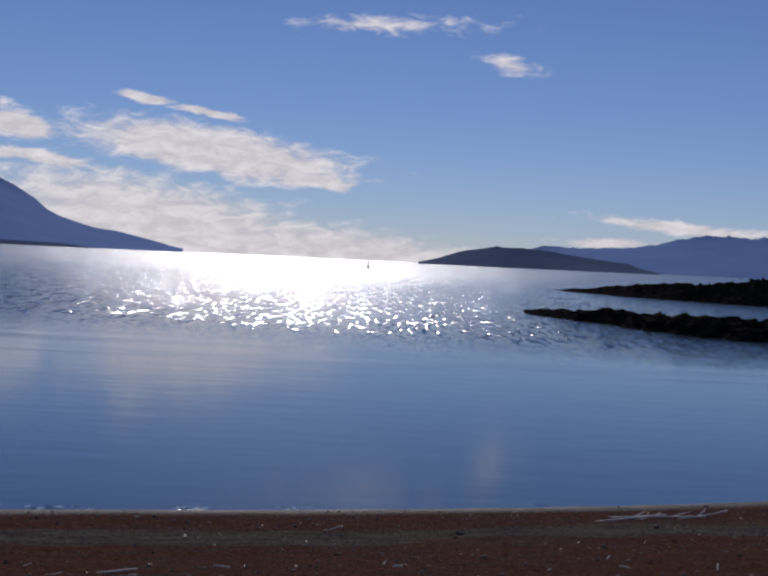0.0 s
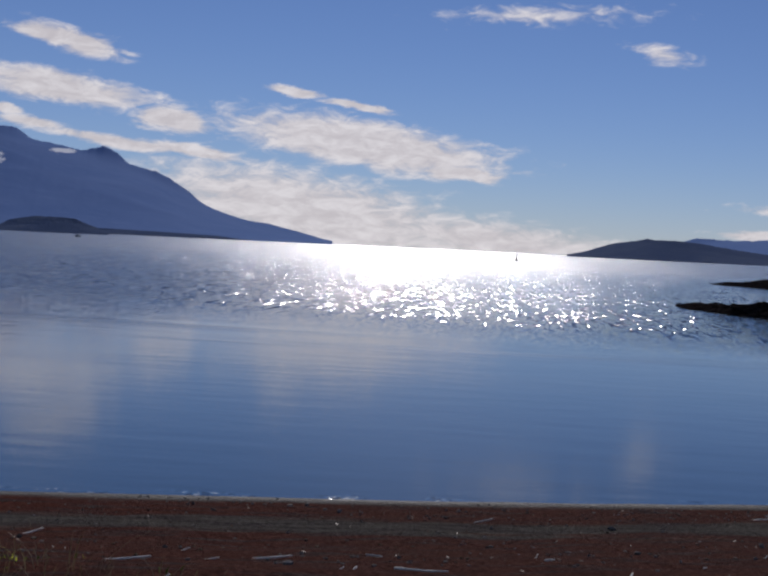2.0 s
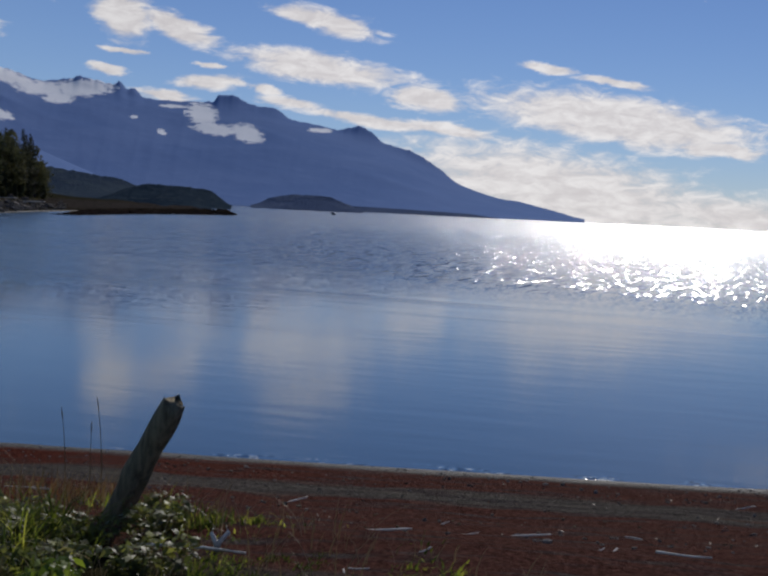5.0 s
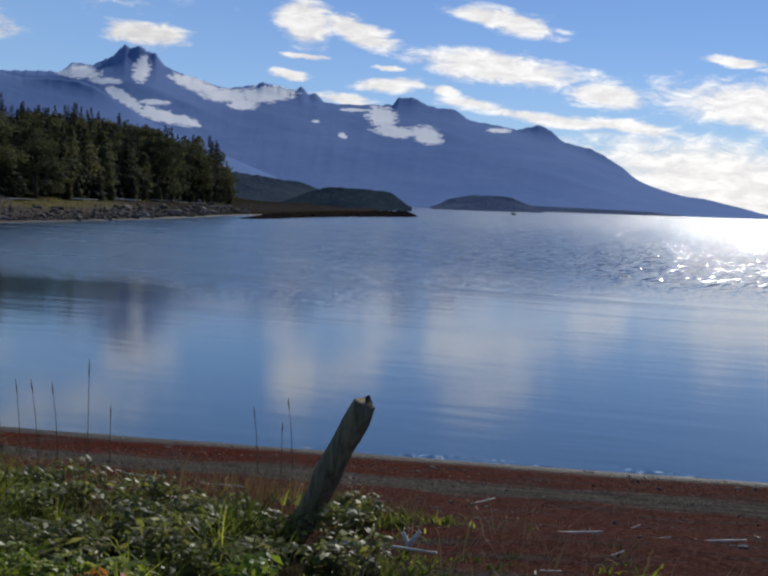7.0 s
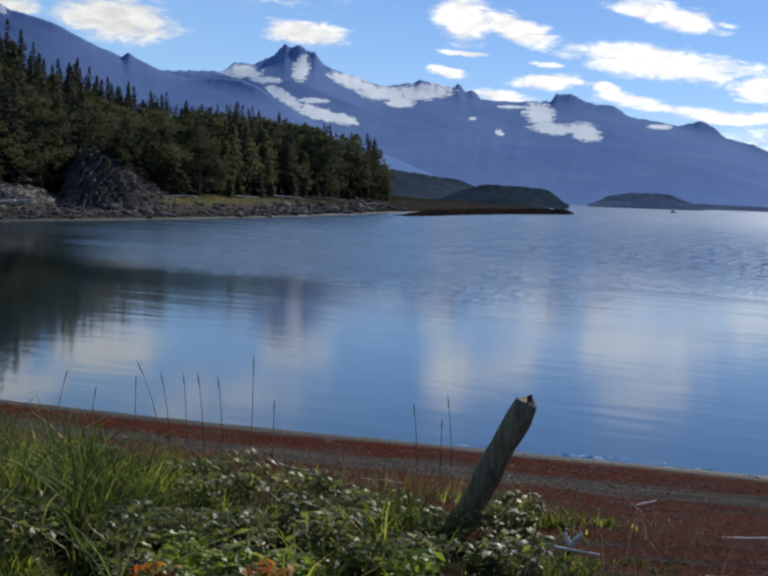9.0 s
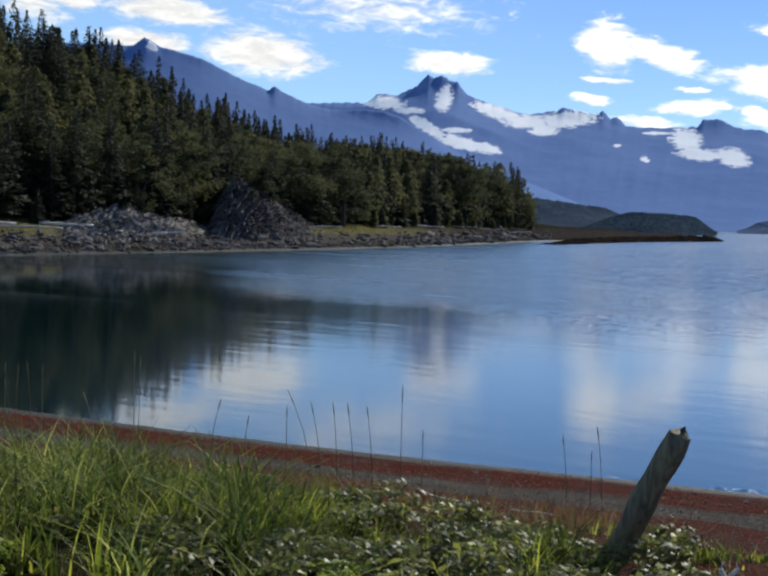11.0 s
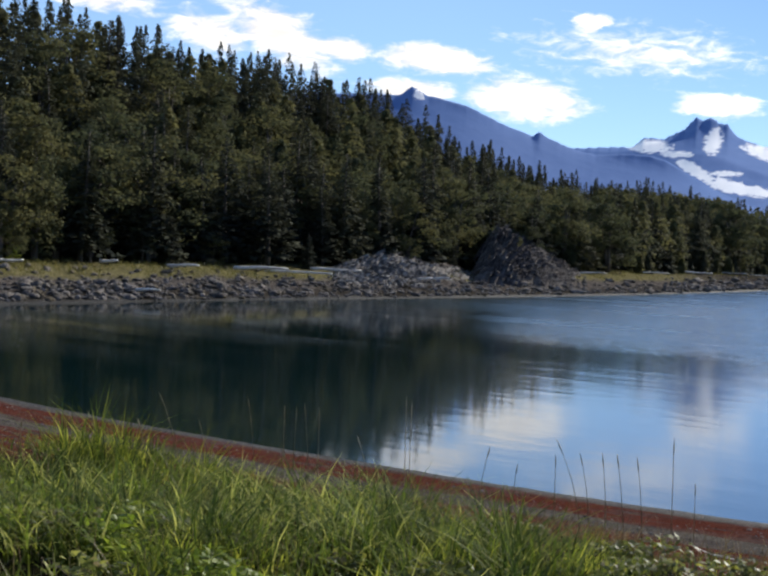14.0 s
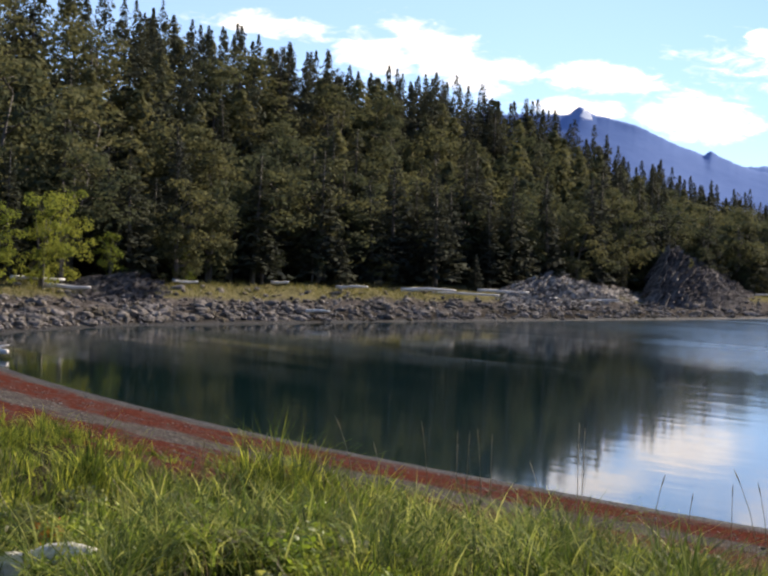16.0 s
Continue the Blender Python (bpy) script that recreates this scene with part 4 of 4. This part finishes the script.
for x, y, d in zip(hx, hy, hd):
    az = math.degrees(math.atan2(-x, y))
    if d < grass_edge(x) + 0.7 or count >= 60 or az < 26 or (az > 44 and rnd.random() < 0.75):
        continue
    count += 1
    herb("leafy_herb", x, y, rnd.uniform(0.16, 0.30), rnd.uniform(0.12, 0.24), 190, HERB, "low leafy green herb growing through the shore grass", count)
for k, (x, y) in enumerate(((-4.3, 4.85), (-4.1, 4.95), (-3.95, 4.85), (-4.05, 4.5), (-4.45, 5.05), (-3.8, 5.05), (-3.35, 5.45), (-6.5, 3.85), (-6.7, 4.05), (-6.3, 3.95), (-6.1, 3.85), (-5.95, 4.0), (-6.25, 3.65), (-7.9, 2.75), (-8.3, 2.9))):
    herb("leafy_herb", x * 0.91, y * 0.91, 0.24, 0.15, 150, BRIGHT, "bright yellow-green leafy herb in the shore grass", 300 + k)
for k in range(26):
    a, r = radians(60 + 14 * rnd.random()), 7.1 + 3.0 * rnd.random()
    herb("leafy_herb", -r * math.sin(a), r * math.cos(a), rnd.uniform(0.22, 0.36), 0.2, 170, BRIGHT if k % 3 else HERB, "sunlit yellow-green herb among tall shore grass", 400 + k)
for k, (x, y) in enumerate(((-3.35, 4.3), (-3.65, 3.95), (-8.1, 2.55), (-7.9, 2.5))):
    herb("autumn_herb", x, y, 0.26, 0.12, 90, ORANGE, "orange-red autumn herb standing in the shore grass", 340 + k)
# ---------------------------------------------------------------- stones, logs and stalks
def stone_build(n):
    p, c, i = n.local(), n.chance(), n.island()
    v, w = n.noise(p, 3.0, 6, 0.7), n.noise(p, 0.7, 4)
    tone = n.mix(n.math("FRACT", n.math("ADD", n.math("MULTIPLY", c, 3.7), i)), (0.045, 0.039, 0.035), (0.20, 0.172, 0.148))
    colour = n.mix(n.step(v, 0.35, 0.7), tone, n.mix(0.4, tone, (0.38, 0.355, 0.33)))
    colour = n.mix(n.math("MULTIPLY", n.step(w, 0.5, 0.66), 0.7), colour, (0.085, 0.066, 0.034))
    return colour, 0.95, v, 0.05, {"Specular IOR Level": 0.02}


STONE = material("shore_stone", stone_build)
BANKGRASS = leaf_material("bank_grass", blade_tone((0.10, 0.10, 0.03), (0.17, 0.16, 0.04), (0.26, 0.22, 0.08)), 0.4)


FAR_AZ, FAR_R = np.arange(24, 78, 0.2), np.arange(48, 330, 0.4)
FAR_D = shore_distance(-np.sin(np.radians(FAR_AZ))[:, None] * FAR_R, np.cos(np.radians(FAR_AZ))[:, None] * FAR_R)


def shore_point(az, d):
    """Where the bearing az meets the far land d metres behind its edge."""
    k = min(max(int((az - 24) / 0.2), 0), len(FAR_AZ) - 1)
    r = FAR_R[np.argmax(FAR_D[k] >= d)]
    return -math.sin(radians(az)) * float(r), math.cos(radians(az)) * float(r)


def stone_mesh(seed, cuts):
    rnd = random.Random(seed)
    bm = bmesh.new()
    bmesh.ops.create_icosphere(bm, subdivisions=cuts, radius=1)
    for v in bm.verts:
        q = noise.noise(v.co * 1.1 + Vector((seed * 3.1, 0, 0)))
        v.co *= 1 + 0.45 * q + rnd.uniform(-0.12, 0.12)
        v.co.z *= 0.72
    return bm


def stone_data(seed):
    me = bpy.data.meshes.new("boulder")
    bm = stone_mesh(seed, 2)
    bm.to_mesh(me)
    bm.free()
    me.materials.append(STONE)
    return me


def many_stones(name, x, y, size, label, seed, cuts=1):
    """Small stones joined in one mesh, resting on the ground."""
    rnd = np.random.default_rng(seed)
    z = ground_height(x, y)
    verts, faces, at = [], [], 0
    shapes = []
    for k in range(6):
        bm = stone_mesh(seed + k, cuts)
        bm.verts.index_update()
        shapes.append((np.array([v.co for v in bm.verts]), np.array([[v.index for v in f.verts] for f in bm.faces])))
        bm.free()
    for k in range(len(x)):
        v, f = shapes[k % 6]
        a = rnd.uniform(0, 6.283)
        c, s = math.cos(a), math.sin(a)
        w = v * size[k] * rnd.uniform(0.7, 1.3, 3)
        verts.append(np.stack([w[:, 0] * c - w[:, 1] * s + x[k], w[:, 0] * s + w[:, 1] * c + y[k], w[:, 2] + z[k] + 0.25 * size[k]], 1))
        faces.append(f + at)
        at += len(v)
    ob = mesh_object(name, np.concatenate(verts), np.concatenate(faces), STONE)
    return tagged(ob, label, "stones", kind="stuff")


rnd = np.random.default_rng(17)
SHAPES = [stone_data(50 + k) for k in range(7)]
for k in range(260):
    az, d = rnd.uniform(30.5, 74), abs(rnd.normal()) * 2.6 + 0.2
    if d > 8:
        continue
    x, y = shore_point(az, d)
    s = rnd.uniform(0.16, 0.40) * (1.8 if az < 36 else 1) * (1.25 if k % 9 == 0 else 1)
    ob = new("boulder", SHAPES[k % 7])
    ob.matrix_world = pose(x, y, float(ground_height(x, y)) + 0.2 * s, rnd.uniform(-15, 15), rnd.uniform(-15, 15), rnd.uniform(0, 360)) @ Matrix.Diagonal((s * rnd.uniform(0.8, 1.5), s, s * rnd.uniform(0.7, 1.1), 1))
    tagged(ob, "grey angular boulder on the far bank", "boulder", "boulders along the far bank")
ray = rnd.uniform(30.5, 75, 2600)
spot = np.array([shore_point(a, abs(q) * 2.8 + 0.1) for a, q in zip(ray, rnd.normal(size=2600))])
many_stones("bank_stones", spot[:, 0], spot[:, 1], rnd.uniform(0.07, 0.22, 2600) * np.where(ray < 37, 1.8, 1.0), "grey broken stones strewn along the far bank", 70)
ray = rnd.uniform(31.5, 76, 16000)
spot = np.array([shore_point(a, q) for a, q in zip(ray, rnd.uniform(5.2, 11.0, 16000))]) + rnd.uniform(-0.3, 0.3, (16000, 2))
keep = fractal(spot[:, 0] * 0.35, spot[:, 1] * 0.35, 3) > 0.42
x, y = spot[keep, 0], spot[keep, 1]
blades("bank_grass", x, y, rnd.uniform(0.12, 0.42, len(x)), rnd.uniform(0.02, 0.05, len(x)), 0.5, BANKGRASS, "yellowing grass on top of the far bank", rnd, 2)
x, y = scatter(26000, 8.0, 34, -22, 84, rnd)
d = shore_distance(x, y)
keep = (d > 0.25) & (d < grass_edge(x) + 0.4) & (fractal(x * 0.8 + y * 0.1, y * 2.2, 3) + 0.15 * rnd.normal(size=len(x)) > 0.5)
x, y = x[keep][:2600], y[keep][:2600]
many_stones("beach_pebbles", x, y, rnd.uniform(0.006, 0.018, len(x)) * np.where(rnd.random(len(x)) < 0.04, 2.0, 1.0), "grey pebbles strewn over the gravel beach", 90)


def outcrop(name, az0, az1, peak, high, back, label, seed, mat=None):
    """A craggy outcrop of slanting fractured rock: steep relief heaped to a peak."""
    cols, rows = 170, 70
    U, V = np.meshgrid(np.linspace(0, 1, cols), np.linspace(0, 1, rows))
    P = np.zeros((rows, cols, 2))
    for j, az in enumerate(np.linspace(az0, az1, cols)):
        near, away = np.array(shore_point(az, 3.0)), np.array(shore_point(az, 3.0 + back))
        P[:, j] = near + (away - near) * np.linspace(0, 1, rows)[:, None]
    u0 = (peak - az0) / (az1 - az0)
    crest = np.where(U > u0, np.clip(1 - (U - u0) / (1 - u0), 0, 1) ** 0.4, np.clip(U / u0, 0, 1) ** 0.85)
    warp = fractal(U * 3 + seed, V * 2, 4)
    q = U * 7 - V * 3.5 + warp * 2.5
    slab = 1 - (q - np.floor(q))
    slab = np.where(slab > 0.86, (1 - slab) / 0.14, slab / 0.86)
    q = U * 31 - V * 9 + warp * 11 + 0.4
    thin = 1 - (q - np.floor(q))
    chips = fractal(U * 34 + seed, V * 16, 4, True) - 0.5
    rise = np.clip(V * 1.5, 0, 1) ** 0.75
    Z = ground_height(P[..., 0], P[..., 1]).clip(-1, 2.2) - 0.3 + high * crest * rise * (0.60 + 0.38 * slab + 0.08 * thin + 0.10 * chips + 0.12 * (warp - 0.5))
    Z[0], Z[:, 0], Z[:, -1] = Z[0] - 0.8, Z[:, 0] - 1, Z[:, -1] - 1
    shift = (slab - 0.5) * 0.8 + (thin - 0.5) * 0.3
    ob = mesh_object(name, np.stack([P[..., 0] + shift, P[..., 1] + shift * 0.5, Z], 2).reshape(-1, 3), grid_faces(rows, cols), mat or CRAG)
    return tagged(ob, label, "rock")


def crag_build(n):
    p = n.place()
    a, b = n.noise(p, 0.5, 5, 0.65), n.noise(n.stretch(p, (1, 1, 0.5)), 2.5, 6, 0.7)
    colour = n.mix(n.step(b, 0.35, 0.68), (0.035, 0.031, 0.031), (0.17, 0.155, 0.145))
    colour = n.mix(n.math("MULTIPLY", n.step(a, 0.52, 0.66), 0.5), colour, (0.24, 0.22, 0.20))
    return colour, 1.0, b, 0.25, {"Specular IOR Level": 0.0}


def pale_crag_build(n):
    p = n.place()
    a, b = n.noise(p, 0.6, 5, 0.65), n.noise(n.stretch(p, (1, 1, 0.5)), 2.5, 6, 0.7)
    colour = n.mix(n.step(b, 0.38, 0.66), (0.08, 0.07, 0.064), (0.48, 0.44, 0.39))
    return n.mix(n.math("MULTIPLY", n.step(a, 0.54, 0.68), 0.6), colour, (0.06, 0.055, 0.05)), 1.0, b, 0.25, {"Specular IOR Level": 0.0}


CRAG = material("crag_rock", crag_build)
PALE_CRAG = material("pale_crag_rock", pale_crag_build)
outcrop("rock_outcrop", 40.5, 45.0, 44.2, 4.9, 9.0, "tall dark outcrop of slanting fractured rock above the bank", 5)
outcrop("rock_outcrop", 44.9, 51.2, 49.0, 1.9, 7.0, "pale grey slope of broken rock at the wood's foot", 6, PALE_CRAG)
outcrop("rock_outcrop", 65.0, 69.8, 67.0, 1.1, 7.0, "grey fallen rock slabs beside the alder bushes", 7)


def drift_log(name, x, y, z, turn, length, radius, label, group, seed, dip=0.0, stub=True):
    base = tagged(new(name), label, "driftwood", group)
    base.matrix_world = pose(x, y, z + radius * 0.7, 0, dip, turn)
    rnd = random.Random(seed)
    bm = bmesh.new()
    k = 9
    bow = rnd.uniform(-0.05, 0.05) * length
    tube(bm, [(length * (t - 0.5), bow * math.sin(math.pi * t), 0.3 * radius * math.sin(5 * t + seed)) for t in np.linspace(0, 1, k)], [radius * (1 - 0.45 * t) * rnd.uniform(0.85, 1.1) for t in np.linspace(0, 1, k)], 9, 0.1, seed)
    part("stem", bm, BLEACHED, base)
    if stub and length > 0.25:
        bm = bmesh.new()
        s = Vector((length * 0.12, 0, 0))
        tube(bm, [s, s + Vector((length * 0.13, length * 0.07, radius * 1.4)), s + Vector((length * 0.22, length * 0.16, radius * 1.8))], (radius * 0.5, radius * 0.35, radius * 0.12), 6, 0.1, seed + 1)
        part("branch_stub", bm, BLEACHED, base)
    return base


rnd = np.random.default_rng(41)
for k, (az, d, long) in enumerate(((70.7, 8, 3), (69.5, 6, 2.5), (64.6, 8, 1.6), (60.6, 8.5, 1.2), (57.5, 7, 2.2), (54.2, 6.5, 4), (52.6, 6, 5), (51.0, 6.5, 4), (49.6, 5, 3.5), (47.5, 4.5, 2.5), (46.6, 4.5, 2), (40, 7, 3), (37.5, 8, 4), (35.8, 8, 5), (34.2, 8, 4), (33, 7, 5), (31.9, 4, 5), (59.2, 1.0, 2.2))):
    x, y = shore_point(az, d)
    drift_log("drift_log", x, y, float(ground_height(x, y)) + 0.28, az + rnd.uniform(-20, 20), long, rnd.uniform(0.09, 0.15), "sun-bleached drift log lying on the far bank", "drift logs on the far bank", k, 0.0, False)
drift_log("drift_log", -42.0, 13.0, 0.06, 20, 1.8, 0.13, "sun-bleached drift log at the water's edge", "", 60)
drift_log("drift_log", -7.42, 2.3, 1.15, 50, 0.55, 0.10, "bleached white drift log end among the grass", "", 61, -8, False)
drift_log("drift_log", -3.0, 6.25, 0.99, 12, 0.6, 0.012, "bleached drift branch lying beside the post", "", 62, 0.0, False)
for k, (x, y, turn, long) in enumerate(((2.55, 13.8, 10, 1.0), (3.0, 14.1, -14, 1.0), (3.35, 14.15, 25, 1.0), (2.8, 13.9, 40, 0.6), (-0.4, 12.4, 38, 0.3), (-6.6, 9.15, -32, 0.8), (-5.6, 8.9, -15, 0.5), (-3.85, 10.0, 60, 0.35), (-1.6, 8.3, 20, 0.3), (-0.6, 7.9, -20, 0.35), (0.6, 7.8, 70, 0.25), (-2.4, 7.7, 5, 0.4), (1.6, 8.0, 30, 0.2))):
    drift_log("drift_stick", x, y, float(ground_height(x, y)), turn, long, 0.006 + 0.008 * long, "bleached drift stick lying on the beach", "drift sticks on the beach", 80 + k, -6, k < 4)
for k in range(30):
    x, y = -6.5 + 10 * rnd.random(), 0.0
    y = 13.6 + 0.3 * x - rnd.uniform(4.2, 7.3)
    drift_log("drift_stick", x, y, float(ground_height(x, y)), rnd.uniform(0, 180), rnd.uniform(0.05, 0.15), rnd.uniform(0.004, 0.008), "short bleached drift stick on the gravel", "drift sticks on the beach", 120 + k, rnd.uniform(-25, 5), False)


def forked_twig(x, y, tall):
    base = tagged(new("forked_twig"), "bleached white forked twig standing in the beach", "driftwood")
    base.location = (x, y, float(ground_height(x, y)) - 0.02)
    for tip in ((0.05, 0, tall), (-0.03, 0.01, tall * 0.85)):
        bm = bmesh.new()
        tube(bm, [(0, 0, 0), (tip[0] * 0.2, 0, tall * 0.4), (tip[0] * 1.3, tip[1], tip[2] * 0.8), tip], (0.016, 0.014, 0.011, 0.005), 7, 0.1, 3)
        part("prong", bm, BLEACHED, base)
    return base


forked_twig(-2.96, 6.52, 0.16)


def seed_stalk(az, tip, reach, lean, seed):
    """A thin dry grass stalk with a seed head; tip: degrees below the eye."""
    x, y = -math.sin(radians(az)) * reach, math.cos(radians(az)) * reach
    g = float(ground_height(x, y))
    tall = 2.86 - reach * math.tan(radians(tip)) - g
    base = tagged(new("seed_stalk"), "thin dry grass stalk with a pale seed head", "grass stalk", "seed stalks above the grass")
    base.location = (x, y, g - 0.02)
    side_way = Vector((math.cos(radians(az)), math.sin(radians(az)), 0)) * lean
    path = [side_way * t * t + Vector((0, 0, tall * t)) for t in (0, 0.3, 0.6, 0.85)]
    bm = bmesh.new()
    tube(bm, path, (0.004, 0.0036, 0.003, 0.0026), 6, 0, seed)
    part("stem", bm, STRAW, base)
    bm = bmesh.new()
    tube(bm, [path[3], side_way * 0.85 + Vector((0, 0, tall * 0.92)), side_way + Vector((0, 0, tall))], (0.0035, 0.0055, 0.0015), 7, 0.15, seed)
    part("seed_head", bm, STRAW, base)


for k, (az, tip, reach, lean) in enumerate(((58.8, 5.8, 11.5, -0.2), (57.6, 6.9, 11.5, -0.1), (55.6, 5.95, 11.8, -0.08), (54.4, 6.3, 11.8, 0.0), (54.0, 6.35, 11.6, 0.02), (53.3, 6.2, 11.8, -0.05), (52.9, 6.4, 11.8, 0.0), (50.6, 7.5, 11.5, -0.14), (49.1, 5.8, 12.2, 0.0), (48.9, 6.0, 12.2, 0.01), (46.0, 7.8, 11.5, 0.1), (42.7, 8.05, 11.4, 0.0), (41.6, 7.4, 11.2, -0.22), (41.2, 7.9, 11.2, -0.1), (40.5, 7.9, 11.2, -0.05), (39.8, 7.9, 11.0, -0.07), (39.0, 8.0, 11.0, -0.06), (37.8, 7.1, 10.9, 0.0), (36.9, 9.0, 10.6, 0.0), (44.6, 8.5, 11.2, 0.05), (29.1, 8.55, 11.0, -0.06), (29.6, 9.6, 11.0, 0.0), (30.6, 9.0, 11.0, -0.05), (62, 6.6, 11.5, -0.15), (60.2, 6.9, 11.2, -0.1), (65.5, 6.9, 11.4, 0.02))):
    seed_stalk(az, tip, reach, lean, k)


# ---------------------------------------------------------------- on the far water
def paint_build(tone):
    def build(n):
        v = n.noise(n.local(), 2.0, 5)
        return n.mix(v, tone, tuple(0.6 * c for c in tone)), 0.5, None, 0.1, {}
    return build


DARK_PAINT = material("dark_hull_paint", paint_build((0.05, 0.05, 0.06)))
boat = tagged(new("skiff"), "small dark skiff far out on the water", "boat")
boat.location = (-math.sin(radians(19.25)) * 620, math.cos(radians(19.25)) * 620, 0)
bm = bmesh.new()
tube(bm, [(-1.4, 0, 0.15), (-0.9, 0, 0.2), (0.6, 0, 0.2), (1.4, 0, 0.4)], (0.5, 0.55, 0.5, 0.05), 10, 0, 1)
part("hull", bm, DARK_PAINT, boat)
bm = bmesh.new()
tube(bm, [(-0.5, 0, 0.5), (-0.5, 0, 1.25)], (0.42, 0.36), 8, 0, 1)
part("cabin", bm, DARK_PAINT, boat)
mark = tagged(new("channel_buoy"), "dark channel buoy with a mast out on the bright water", "buoy")
mark.location = (-math.sin(radians(0.72)) * 420, math.cos(radians(0.72)) * 420, 0)
bm = bmesh.new()
tube(bm, [(0, 0, -0.3), (0, 0, 0.4)], (0.5, 0.5), 12, 0, 1)
part("float", bm, DARK_PAINT, mark)
bm = bmesh.new()
tube(bm, [(0, 0, 0.4), (0, 0, 1.2), (0, 0, 2.2)], (0.28, 0.14, 0.1), 8, 0, 1)
part("mast", bm, DARK_PAINT, mark)
